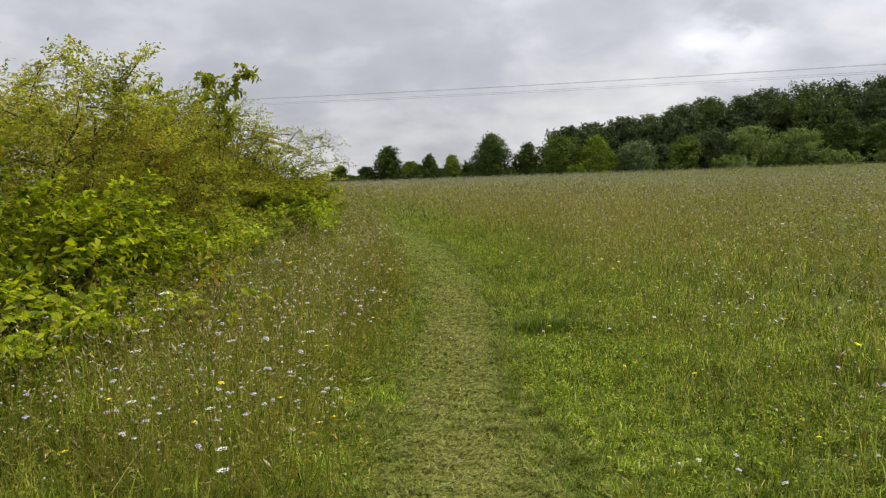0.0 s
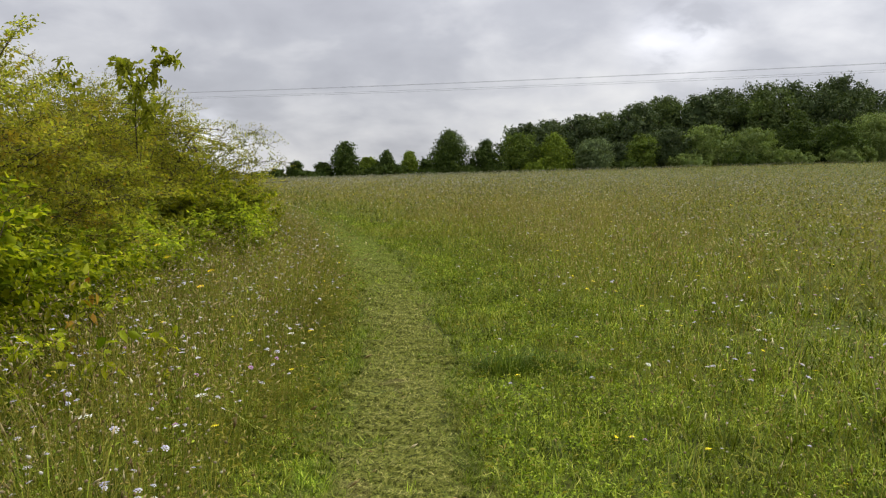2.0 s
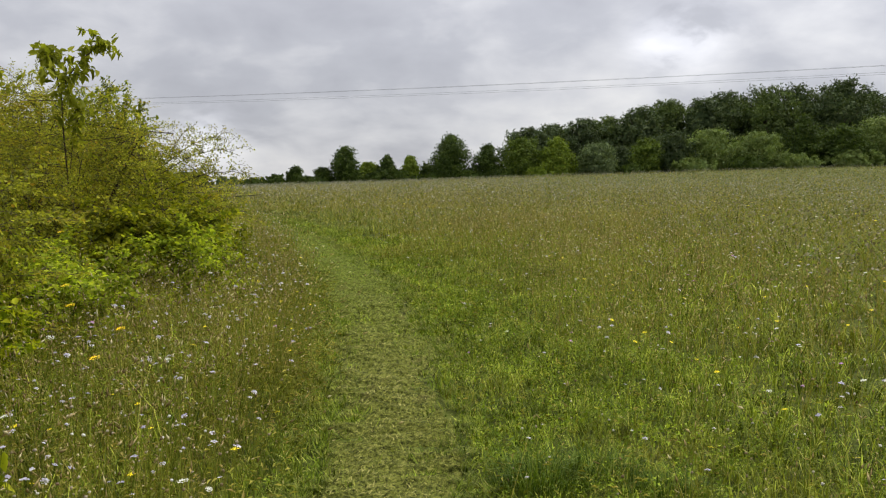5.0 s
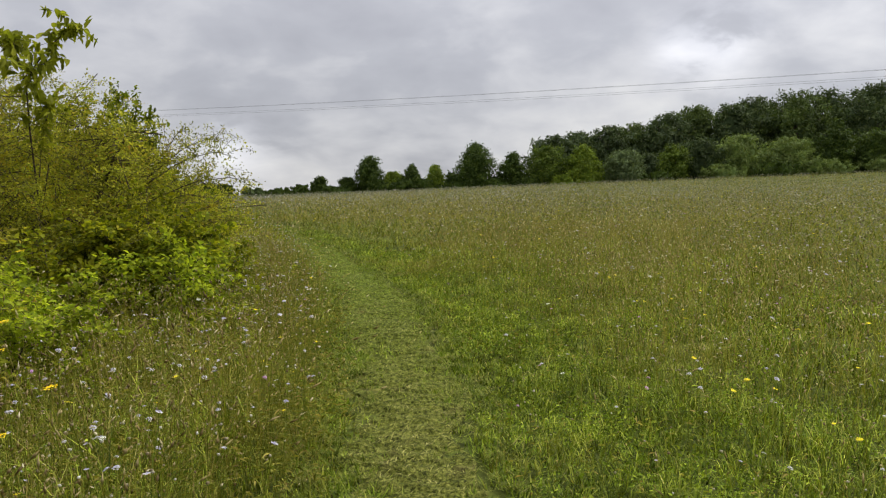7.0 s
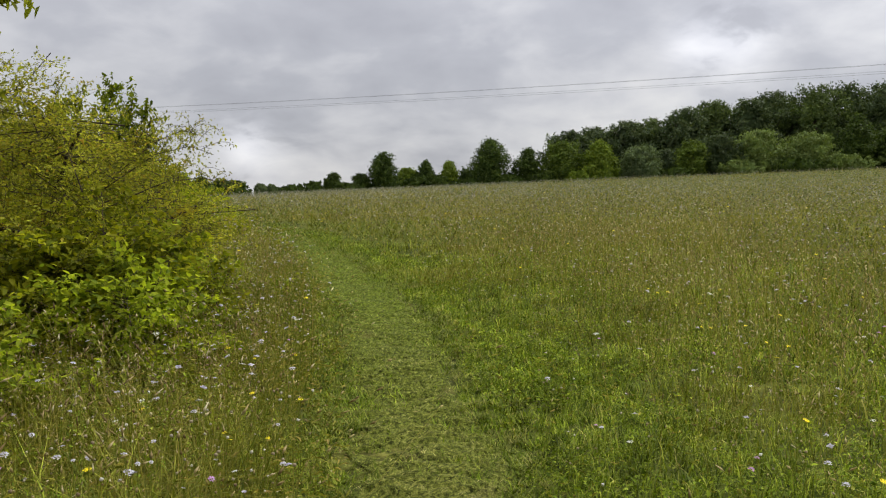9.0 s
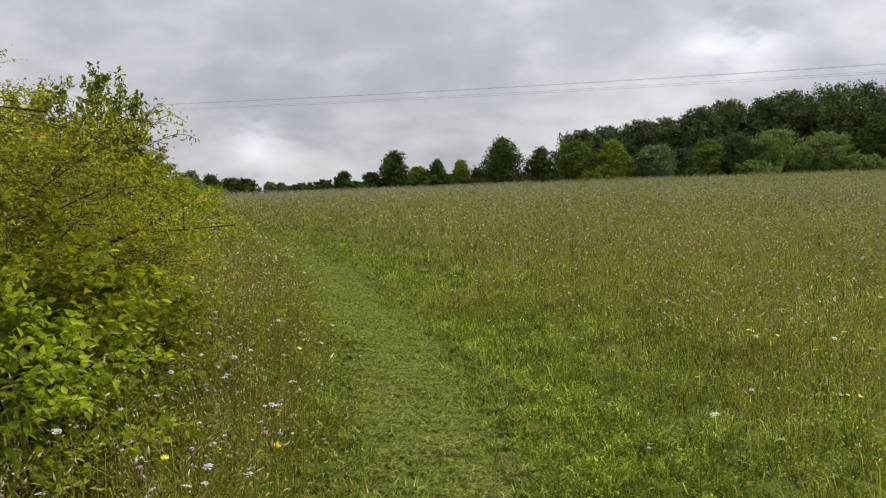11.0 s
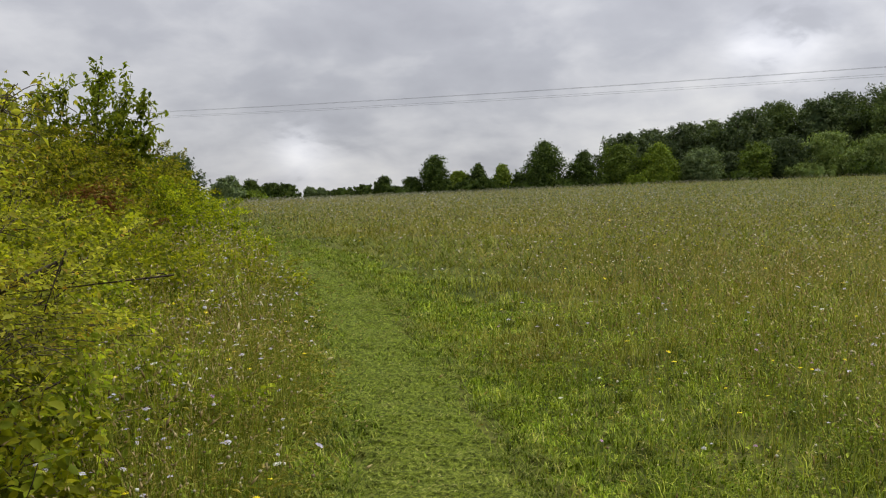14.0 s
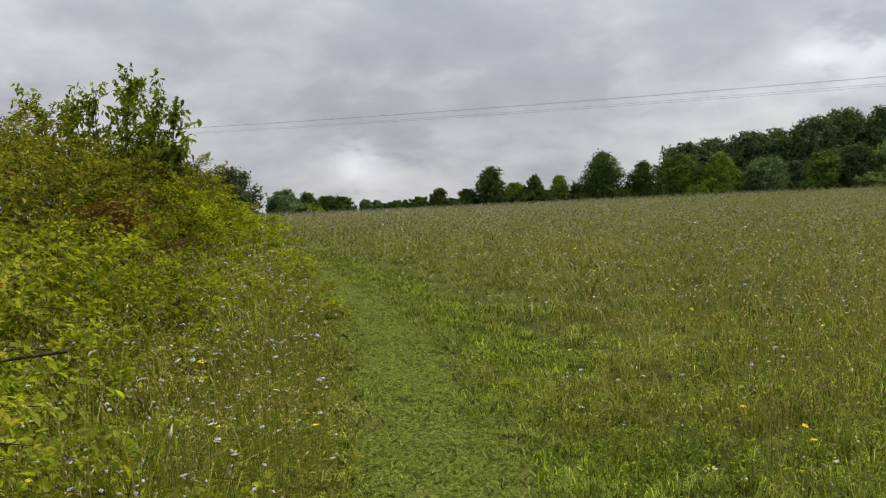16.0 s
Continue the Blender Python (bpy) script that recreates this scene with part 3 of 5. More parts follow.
clips = placed("grass_clippings", blade_mesh("grass_clippings", xy, rng.uniform(0.012, 0.032, n), rng.uniform(0.003, 0.006, n), az, rng.uniform(1.0, 1.45, n), mid=0.3, zoff=0.016 + relief(xy[:, 0], xy[:, 1])), [M_CLIP])
tagged(clips, "pale dry grass clippings lying on the path", "clippings", kind="stuff")


def culm_mesh(name, xy, h, w, az, lean, hl, hw):
    """Flowering grass stems: a thin stem and a three-sided spindle of seed at its top."""
    n = len(xy)
    base = np.stack([xy[:, 0], xy[:, 1], gz(xy[:, 0], xy[:, 1])], 1)
    dv = np.stack([np.cos(az), np.sin(az), np.zeros(n)], 1)
    s = np.stack([-np.sin(az), np.cos(az), np.zeros(n)], 1) * (w / 2)[:, None]
    upv = np.array([0, 0, 1.0])
    tip = base + dv * (h * lean)[:, None] + upv * h[:, None]
    ax = unit(dv * (lean * 1.8)[:, None] + upv)
    top = tip + ax * hl[:, None]
    mid = tip + ax * (hl * 0.4)[:, None]
    p, q = unit(np.cross(ax, [1, 0.2, 0])), None
    q = np.cross(ax, p)
    ring = [mid + (p * math.cos(k) + q * math.sin(k)) * hw[:, None] for k in (0, 2.09, 4.19)]
    V = np.stack([base - s, base + s, tip + s * 0.6, tip - s * 0.6, tip - ax * (hl * 0.1)[:, None], top, *ring], 1)
    k = np.arange(n)[:, None] * 9
    tris = np.array([[4, 6, 7], [4, 7, 8], [4, 8, 6], [5, 7, 6], [5, 8, 7], [5, 6, 8]])
    return mesh_from(name, V, [(k + np.array([[0, 1, 2, 3]]), 0), ((k[:, :, None] + tris[None]).reshape(-1, 3), 1)])


def culm_keep(x, y):
    u = side(x, y)
    left = np.clip((-u - HALF - 0.10) / 0.3, 0, 1)
    right = np.clip((u - 0.9) / (2.6 - 0.9 * np.clip((y - 13) / 4, 0, 1)), 0.02, 1) * (0.15 + 0.4 * np.clip((y - 12) / 4, 0, 1) + 0.6 * clump(x, y, 0.8, 1.0)) + 0.25 * np.clip((u - 4.0) / 3.0, 0, 1)
    return np.where(u < 0, left * (0.65 + 0.5 * clump(x, y, 1.1, 2)), np.where(u < HALF, 0, right))


xy = scatter(620, 1.70, EDGE, u_keep=culm_keep)
n = len(xy)
d = reach_of(xy[:, 0], xy[:, 1])
u = side(xy[:, 0], xy[:, 1])
h = np.where(u < 0, 0.62, 0.34 + 0.14 * np.clip((u - 1) / 3, 0, 1)) * rng.uniform(0.6, 1.2, n) * (0.85 + 0.3 * clump(xy[:, 0], xy[:, 1]))
sc = (d / 3.8) ** 0.72
near = d < 9.5
h = h * rng.choice([0.55, 0.8, 1.0, 1.1], n)
lean, hl, hw, az = np.abs(rng.normal(0.0, 0.65, n)).clip(0, 1.3), rng.choice([0.012, 0.018, 0.025, 0.04], n) * rng.uniform(0.8, 1.3, n) * (1 + 0.12 * (sc - 1)), rng.uniform(0.003, 0.0065, n) * sc, rng.uniform(0, 6.283, n)
loose = near & (rng.random(n) < 0.36)
near &= ~loose
culms = placed("seeding_grass", culm_mesh("seeding_grass", xy[near], h[near], 0.0020 * sc[near], az[near], lean[near], hl[near], hw[near]), [M_CULM, M_HEAD])
tagged(culms, "tall straw-brown flowering grass stems with seed heads", "grass", kind="stuff")


def far_culm_mesh(name, xy, h, w, az, lean, hl, hw):
    """Distant flowering stems: a stem of one triangle and a flat head."""
    n = len(xy)
    base = np.stack([xy[:, 0], xy[:, 1], gz(xy[:, 0], xy[:, 1])], 1)
    dv = np.stack([np.cos(az), np.sin(az), np.zeros(n)], 1)
    sv = np.stack([-np.sin(az), np.cos(az), np.zeros(n)], 1)
    tip = base + dv * (h * lean)[:, None] + np.array([0, 0, 1.0]) * h[:, None]
    ax = unit(dv * (lean * 1.8)[:, None] + np.array([0, 0, 1.0]))
    V = np.stack([base - sv * (w * 0.7)[:, None], base + sv * (w * 0.7)[:, None], tip, tip - ax * (hl * 0.2)[:, None], tip + ax * (hl * 0.4)[:, None] + sv * (hw * 1.8)[:, None], tip + ax * hl[:, None], tip + ax * (hl * 0.4)[:, None] - sv * (hw * 1.8)[:, None]], 1)
    k = np.arange(n)[:, None] * 7
    return mesh_from(name, V, [(k + np.array([[0, 1, 2]]), 0), (k + np.array([[3, 4, 5, 6]]), 1)])


far = ~near & ~loose


def panicle_mesh(name, xy, h, az, lean):
    """Loose grass flowers: a bent stem and a spray of tiny spikelets."""
    n, m = len(xy), 6
    base = np.stack([xy[:, 0], xy[:, 1], gz(xy[:, 0], xy[:, 1])], 1)
    dv = np.stack([np.cos(az), np.sin(az), np.zeros(n)], 1)
    sv = np.stack([-np.sin(az), np.cos(az), np.zeros(n)], 1) * 0.0011
    tip = base + dv * (h * lean)[:, None] + np.array([0, 0, 1.0]) * h[:, None]
    ax = unit(dv * (lean * 1.8)[:, None] + np.array([0, 0, 1.0]))
    V = [np.stack([base - sv, base + sv, tip], 1).reshape(-1, 3)]
    t = rng.uniform(-0.1, 0.02, (n, m, 1)) + 0.02
    c = tip[:, None] + ax[:, None] * t + rng.normal(0, 0.013, (n, m, 3))
    d1 = unit(rng.normal(0, 1, (n, m, 3)) + ax[:, None]) * rng.uniform(0.004, 0.009, (n, m, 1))
    d2 = unit(np.cross(d1, rng.normal(0, 1, (n, m, 3)))) * 0.0022
    V.append(np.stack([c - d1, c + d2, c + d1, c - d2], 2).reshape(-1, 3))
    T = np.arange(n)[:, None] * 3 + np.array([[0, 1, 2]])
    Q = 3 * n + np.arange(n * m)[:, None] * 4 + np.array([[0, 1, 2, 3]])
    return mesh_from(name, np.concatenate(V), [(T, 0), (Q, 1)])


sprays_ob = placed("bent_grass", panicle_mesh("bent_grass", xy[loose], h[loose], az[loose], lean[loose]), [M_CULM, M_HEAD])
tagged(sprays_ob, "fine loose-headed bent grass beside the path", "grass", kind="stuff")
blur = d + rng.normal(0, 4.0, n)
# beyond about 24 m the stems bear the heads with haze in their colour
for zone, head_mat, words in ((far & (blur < 24), M_MID_HEAD, "buff and brown seeding grass in the middle of the meadow"), (far & (blur >= 24), M_FAR_HEAD, "brown-tinged seeding grass over the wide meadow, greyed with painted haze")):
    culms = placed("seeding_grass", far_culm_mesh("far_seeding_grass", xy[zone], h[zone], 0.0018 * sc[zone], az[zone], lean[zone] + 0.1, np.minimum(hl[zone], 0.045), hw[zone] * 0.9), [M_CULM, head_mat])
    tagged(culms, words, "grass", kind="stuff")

# broad low herb leaves between the blades
def leaf_mesh(name, P, D, size, asp=0.5, fold=0.25, curl=0.15, oval=False):
    """Leaves folded along the midrib, of four corners or oval: P foot, D direction, size length."""
    n = len(P)
    s = unit(np.cross(D, unit(rng.normal(0, 1, (n, 3)) * 0.55 + np.array([0, 0, 1.0]))))
    nor = np.cross(s, D)
    L = size[:, None]
    V = np.stack([P, P + D * L * 0.45 + s * L * asp * 0.5 + nor * L * fold * 0.5, P + D * L - nor * L * curl, P + D * L * 0.45 - s * L * asp * 0.5 + nor * L * fold * 0.5], 1)
    if oval:
        rib = lambda f: P + D * L * f - nor * L * curl * f * f
        half = lambda f, w, sg: rib(f) + s * L * asp * w * sg + nor * L * fold * w
        V = np.stack([P, half(0.28, 0.46, 1), half(0.66, 0.36, 1), rib(1.0), half(0.66, 0.36, -1), half(0.28, 0.46, -1)], 1)
        k = np.arange(n)[:, None] * 6
        return mesh_from(name, V, [(k + np.array([[0, 1, 2, 3]]), 0), (k + np.array([[0, 3, 4, 5]]), 0)])
    k = np.arange(n)[:, None] * 4
    return mesh_from(name, V, [(k + np.array([[0, 1, 2]]), 0), (k + np.array([[0, 2, 3]]), 0)])


def herb_leaves(name, n0, per, rad, share, low, high, size, asp, mat, label, reach=22):
    """Small leaves set in clumps through the sward; low and high are parts of the sward's height."""
    xy = scatter(n0, 2.2, reach, u_keep=lambda x, y: np.where(side(x, y) > 0, share[1], share[0]) * off_path(x, y) * np.clip(2.2 * lattice(x * 1.7, y * 1.7, 9) - 0.5, 0.05, 1))
    mid = np.repeat(xy, per, 0)
    xy, fac, az = tufts(xy, per, rad)
    xy_ok = np.abs(side(xy[:, 0], xy[:, 1])) > HALF
    xy, mid, fac = xy[xy_ok], mid[xy_ok], fac[xy_ok]
    n = len(xy)
    hh = sward_height(mid[:, 0], mid[:, 1]) * rng.uniform(low, high, n) * fac
    P = np.stack([xy[:, 0], xy[:, 1], gz(xy[:, 0], xy[:, 1]) + hh], 1)
    out = np.concatenate([xy - mid, np.zeros((n, 1))], 1)
    D = unit(unit(out) * 0.8 + rng.normal(0, 0.6, (n, 3)) + np.array([0, 0, 0.55]))
    L = rng.choice([0.6, 0.8, 1.0, 1.4], n) * rng.uniform(*size, n) * (reach_of(xy[:, 0], xy[:, 1]) / 3.8) ** 0.35
    return tagged(placed(name, leaf_mesh(name, P, D, L, asp), [mat]), label, "herbs", kind="stuff")


herb_leaves("meadow_herbs", 170, 16, 0.05, (0.4, 1.0), 0.15, 1.0, (0.012, 0.024), 0.5, M_HERB, "low broad green herb leaves among the meadow grass")
herb_leaves("vetch_leaves", 60, 18, 0.06, (0.9, 0.7), 0.3, 1.35, (0.010, 0.022), 0.3, M_VERGE, "small narrow green leaflets of vetch in the sward")

# leafy stems of knapweed and scabious among the tall grass
xy = scatter(330, 1.9, 26, u_keep=lambda x, y: np.where(side(x, y) < 0, 1.0, 0.12) * off_path(x, y) * np.clip(0.4 + clump(x, y, 1.9, 3), 0, 1))
n = len(xy)
per = 5
base = np.repeat(np.stack([xy[:, 0], xy[:, 1], gz(xy[:, 0], xy[:, 1])], 1), per, 0)
tall = np.repeat(np.where(side(xy[:, 0], xy[:, 1]) < 0, rng.uniform(0.25, 0.58, n), rng.uniform(0.12, 0.3, n)), per)
P = base + rng.normal(0, 0.012, base.shape) + np.array([0, 0, 1.0]) * (tall * rng.uniform(0.15, 1.0, n * per))[:, None]
D = unit(np.concatenate([rng.normal(0, 1, (n * per, 2)), rng.uniform(-0.5, 0.7, (n * per, 1))], 1))
stem_leaves = placed("stem_leaves", leaf_mesh("stem_leaves", P, D, rng.uniform(0.018, 0.042, n * per) * (reach_of(P[:, 0], P[:, 1]) / 3.8) ** 0.3, 0.24), [M_STEMLEAF])
tagged(stem_leaves, "narrow olive leaves on the stems of tall meadow flowers", "herbs", kind="stuff")


# ---- flowers ----
def florets(kind):
    """One flower head about the origin, facing up: vertices, triangles."""
    r = np.random.default_rng(5)
    V, F = [], []

    def bit(c, rad, tilt, sides=5):
        a0 = r.uniform(0, 6.28)
        b = len(V)
        V.append((c[0], c[1], c[2] + rad * 0.35))
        for k in range(sides):
            a = a0 + k * 2 * math.pi / sides
            V.append((c[0] + rad * math.cos(a), c[1] + rad * math.sin(a), c[2] + tilt * r.uniform(-1, 1)))
        for k in range(sides):
            F.append((b, b + 1 + k, b + 1 + (k + 1) % sides))

    if kind == "umbel":
        for k in range(19):
            rr = 0.0 if k == 0 else (0.42 if k < 7 else 0.88)
            a = k * 1.047 if k < 7 else k * 0.5236
            bit((rr * math.cos(a), rr * math.sin(a), -0.18 * rr * rr + r.uniform(-0.1, 0.1)), r.uniform(0.15, 0.25), 0.09)
    elif kind == "far_umbel":
        for k in range(7):
            rr = 0.0 if k == 0 else 0.62
            bit((rr * math.cos(k * 1.047), rr * math.sin(k * 1.047), -0.12 * rr), 0.36, 0.04)
    elif kind == "scabious":
        for k in range(14):
            zz = 1 - k / 14 * 1.1
            a = k * 2.4
            rr = math.sqrt(max(0.0, 1 - max(zz, 0) ** 2))
            bit((rr * 0.8 * math.cos(a), rr * 0.8 * math.sin(a), zz * 0.55), 0.32, 0.12, 4)
    elif kind == "far_scabious":
        for k in range(5):
            rr = 0.0 if k == 0 else 0.55
            bit((rr * math.cos(k * 1.57), rr * math.sin(k * 1.57), 0.5 - 0.4 * rr), 0.5, 0.12, 4)
    elif kind == "daisy":
        for k in range(11):
            a = k * 2 * math.pi / 11
            b = len(V)
            V.extend([(0.12 * math.cos(a), 0.12 * math.sin(a), 0.12), (math.cos(a - 0.2), math.sin(a - 0.2), 0.1 + r.uniform(-0.1, 0.1)), (math.cos(a + 0.2), math.sin(a + 0.2), 0.1 + r.uniform(-0.1, 0.1))])
            F.append((b, b + 1, b + 2))
        bit((0, 0, 0.1), 0.42, 0.0, 6)
    elif kind == "far_bob":
        bit((0, 0, 0), 0.9, 0.15, 4)
    else:   # small dry globe
        for k in range(5):
            V.append((0.85 * math.cos(k * 1.2566), 0.85 * math.sin(k * 1.2566), r.uniform(-0.2, 0.2)))
        V.extend([(0.05, 0, 0.75), (0, 0.05, -0.8)])
        for k in range(5):
            F.extend([(k, (k + 1) % 5, 5), ((k + 1) % 5, k, 6)])
    return np.array(V), np.array(F)


def flower_stuff(name, kind, xy, h, rad, mat, label, tilt=0.35):
    """Many flowers of a kind in one mesh, each with its stalk."""
    V0, F0 = florets(kind)
    n = len(xy)
    az = rng.uniform(0, 6.283, n)
    lean = np.abs(rng.normal(0, 0.25, n))
    base = np.stack([xy[:, 0], xy[:, 1], gz(xy[:, 0], xy[:, 1])], 1)
    tip = base + np.stack([np.cos(az) * lean * h, np.sin(az) * lean * h, h], 1)
    ax = unit(np.stack([rng.normal(0, tilt, n), rng.normal(0, tilt, n), np.ones(n)], 1))
    p = unit(np.cross(ax, np.stack([np.cos(az), np.sin(az), np.zeros(n)], 1)))
    q = np.cross(ax, p)
    H = tip[:, None] + (V0[None, :, 0:1] * p[:, None] + V0[None, :, 1:2] * q[:, None] + V0[None, :, 2:3] * ax[:, None]) * rad[:, None, None]
    m = len(V0)
    s = np.stack([np.cos(az), np.sin(az), np.zeros(n)], 1) * (0.0016 + rad * 0.02)[:, None]
    S = np.stack([base - s, base + s, tip + s * 0.7, tip - s * 0.7], 1)
    V = np.concatenate([H.reshape(-1, 3), S.reshape(-1, 3)])
    F = ((np.arange(n) * m)[:, None, None] + F0[None]).reshape(-1, 3)
    Q = n * m + np.arange(n)[:, None] * 4 + np.array([[0, 1, 2, 3]])
    ob = placed(name, mesh_from(name, V, [(F, 0), (Q, 1)]), [mat, M_STALK])
    return tagged(ob, label, "flowers", kind="stuff")


def flower_keep(l, r, rise=1.0):
    def f(x, y):
        u = side(x, y)
        return np.where(u < -HALF - 0.1, l, np.where(u > HALF + 0.15, r * np.clip(0.25 + (u - HALF) / 3.0 * rise, 0, 1), 0))
    return f


def flower_height(xy, lo, hi):
    u = side(xy[:, 0], xy[:, 1])
    return np.where(u < 0, rng.uniform(lo, hi, len(xy)), rng.uniform(lo, hi, len(xy)) * np.clip(0.5 + 0.18 * (u - HALF), 0.5, 0.85))


flower_base = {}


def flower_thing(name, kind, mat, label, x, y, h, rad, variant):
    """A single near flower: a bent stalk with its head, at the root on the ground."""
    key = (name, variant)
    if key not in flower_base:
        V0, F0 = florets(kind)
        r = np.random.default_rng(variant + 3)
        ax = unit(np.array([r.normal(0, 0.14), r.normal(0, 0.14), 1.0]))
        p = unit(np.cross(ax, [1.0, 0.3, 0]))
        q = np.cross(ax, p)
        head = mesh_from("flower_head", V0[:, :1] * p + V0[:, 1:2] * q + V0[:, 2:] * ax, [(F0, 0)])
        head.materials.append(mat)
        bend = np.array([r.normal(0, 0.05), r.normal(0, 0.05), 0])
        sv = np.linspace(0, 1, 5)[:, None]
        pts = np.array([0, 0, 1.0]) * sv + bend * (sv ** 2 - sv)
        V, Q = tube_arrays(pts, np.linspace(0.004, 0.0025, 5), 4)
        stalk = mesh_from("stalk", V, [(Q, 0)])
        stalk.materials.append(M_STALK)
        flower_base[key] = (head, stalk)
    head, stalk = flower_base[key]
    root = new(name)
    root.location = (x, y, float(gz(x, y)))
    tagged(root, label, name.replace("_", " "), group=name.replace("_", " ") + " beside the path")
    st, hd = new("stalk", stalk), new("flower_head", head)
    st.parent = hd.parent = root
    st.scale = (h * 1.0, h * 1.0, h)
    hd.location, hd.scale = (0, 0, h), (rad, rad, rad)


for name, kind, n0, power, far, l, r, lo, hi, r0, r1, grow, mat, label, one, cat in (
        ("wild_carrot_flowers", "umbel", 2.4, 0.95, 90, 0.7, 0.8, 0.36, 0.58, 0.008, 0.021, 0.22, M_WHITE, "flat white wild carrot umbels scattered through the meadow", "flat white wild carrot umbel on a green stalk", "wild_carrot"),
        ("scabious_flowers", "scabious", 34.0, 1.4, 70, 1.0, 0.26, 0.34, 0.60, 0.007, 0.0175, 0.28, M_LILAC, "pale lilac scabious flower heads on thin stalks", "pale lilac scabious head on a thin stalk", "scabious"),
        ("hawkbit_flowers", "daisy", 5.0, 1.1, 60, 1.0, 0.8, 0.22, 0.5, 0.009, 0.018, 0.25, M_YELLOW, "small yellow hawkbit flowers in the grass", "small bright yellow hawkbit in the grass", "hawkbit"),
        ("knapweed_flowers", "scabious", 1.6, 1.2, 40, 1.0, 0.9, 0.3, 0.5, 0.009, 0.014, 0.3, M_MAUVE, "mauve knapweed heads in the meadow", "mauve knapweed head above the grass", "knapweed"),
        ("dry_seed_heads", "bob", 110.0, 1.5, 60, 1.0, 0.42, 0.30, 0.62, 0.0045, 0.0095, 0.40, M_PALE, "pale dry seed heads over the meadow grass", "", "")):
    xy = scatter(n0, power, far, u_keep=flower_keep(l, r))
    dd = reach_of(xy[:, 0], xy[:, 1])
    hh, rd = flower_height(xy, lo, hi), rng.uniform(r0, r1, len(xy)) * (dd / 3.8) ** grow
    single = (dd < 5.2) & bool(one)
    single[np.nonzero(single)[0][260:]] = False
    for i in np.nonzero(single)[0]:
        flower_thing(cat, kind, mat, one, float(xy[i, 0]), float(xy[i, 1]), float(hh[i]), float(rd[i]), int(i) % 4)
    if kind == "bob":
        flower_stuff(name, "far_bob", xy[dd > 9], hh[dd > 9], rd[dd > 9], mat, label, 0.8)
        single = dd > 9
    flower_stuff(name, {"umbel": "far_umbel", "scabious": "far_scabious"}.get(kind, kind), xy[~single], hh[~single], rd[~single], mat, label, 0.8 if kind == "bob" else 0.22)


for cx, cy, ch in ((-2.80, 13.9, 0.87), (-2.56, 13.0, 0.66), (-2.13, 12.5, 0.66), (-1.87, 12.0, 0.62), (-1.37, 11.5, 0.58), (-1.30, 11.0, 0.54), (-2.35, 12.3, 0.6)):
    flower_thing("ragwort", "umbel", M_GOLD, "golden yellow ragwort head on a leafy stalk", cx, cy, ch, 0.028, 2)

for cx, cy, ch in ((-1.32, 8.28, 0.72), (-1.42, 8.45, 0.6), (-1.36, 8.1, 0.55), (-1.30, 7.85, 0.5), (-0.95, 8.3, 0.46), (-0.62, 8.75, 0.42), (-0.45, 6.6, 0.46), (-0.38, 6.4, 0.46), (-0.66, 7.1, 0.45), (-0.95, 7.0, 0.5)):
    flower_thing("wild_carrot", "umbel", M_WHITE, "flat white wild carrot umbel on a green stalk", cx, cy, ch, 0.030 if cy > 7.5 else 0.021, 1)


# ---- shrubs and trees ----
rng = np.random.default_rng(21)
def limb_points(a, b, bend, steps=7):
    a, b = np.asarray(a, float), np.asarray(b, float)
    s = np.linspace(0, 1, steps)[:, None]
    off = rng.normal(0, bend, 3)
    wob = rng.normal(0, bend * 0.25, (steps, 3)) * (s * (1 - s)) * 3
    return a + (b - a) * s + off * np.sin(s * math.pi) + wob + np.array([0, 0, 1.0]) * 0.12 * np.linalg.norm(b - a) * np.sin(s * math.pi)


def anchors(lobes, n, inner=0.30, low=0.05):
    """Places on and just under the skin of a crown made of several lobes, and the way outwards."""
    lobes = np.asarray(lobes, float)
    vol = lobes[:, 3] * lobes[:, 4] + lobes[:, 3] * lobes[:, 5] + lobes[:, 4] * lobes[:, 5]
    P, O = [], []
    have = 0
    while have < n:
        k = rng.choice(len(lobes), n * 2, p=vol / vol.sum())
        v = unit(rng.normal(0, 1, (n * 2, 3)))
        c, r = lobes[k, :3], lobes[k, 3:]
        rad = 1 - inner * rng.random(n * 2) ** 1.6 + 0.10 * np.sin(v[:, 0] * 7 + k) * np.sin(v[:, 1] * 6 + v[:, 2] * 5)
        p = c + v * r * rad[:, None]
        ok = p[:, 2] > low
        for j in range(len(lobes)):
            inside = (((p - lobes[j, :3]) / lobes[j, 3:]) ** 2).sum(1) < 0.5
            ok &= ~(inside & (k != j))
        P.append(p[ok]), O.append(unit(v / r)[ok])
        have += ok.sum()
    return np.concatenate(P)[:n], np.concatenate(O)[:n]


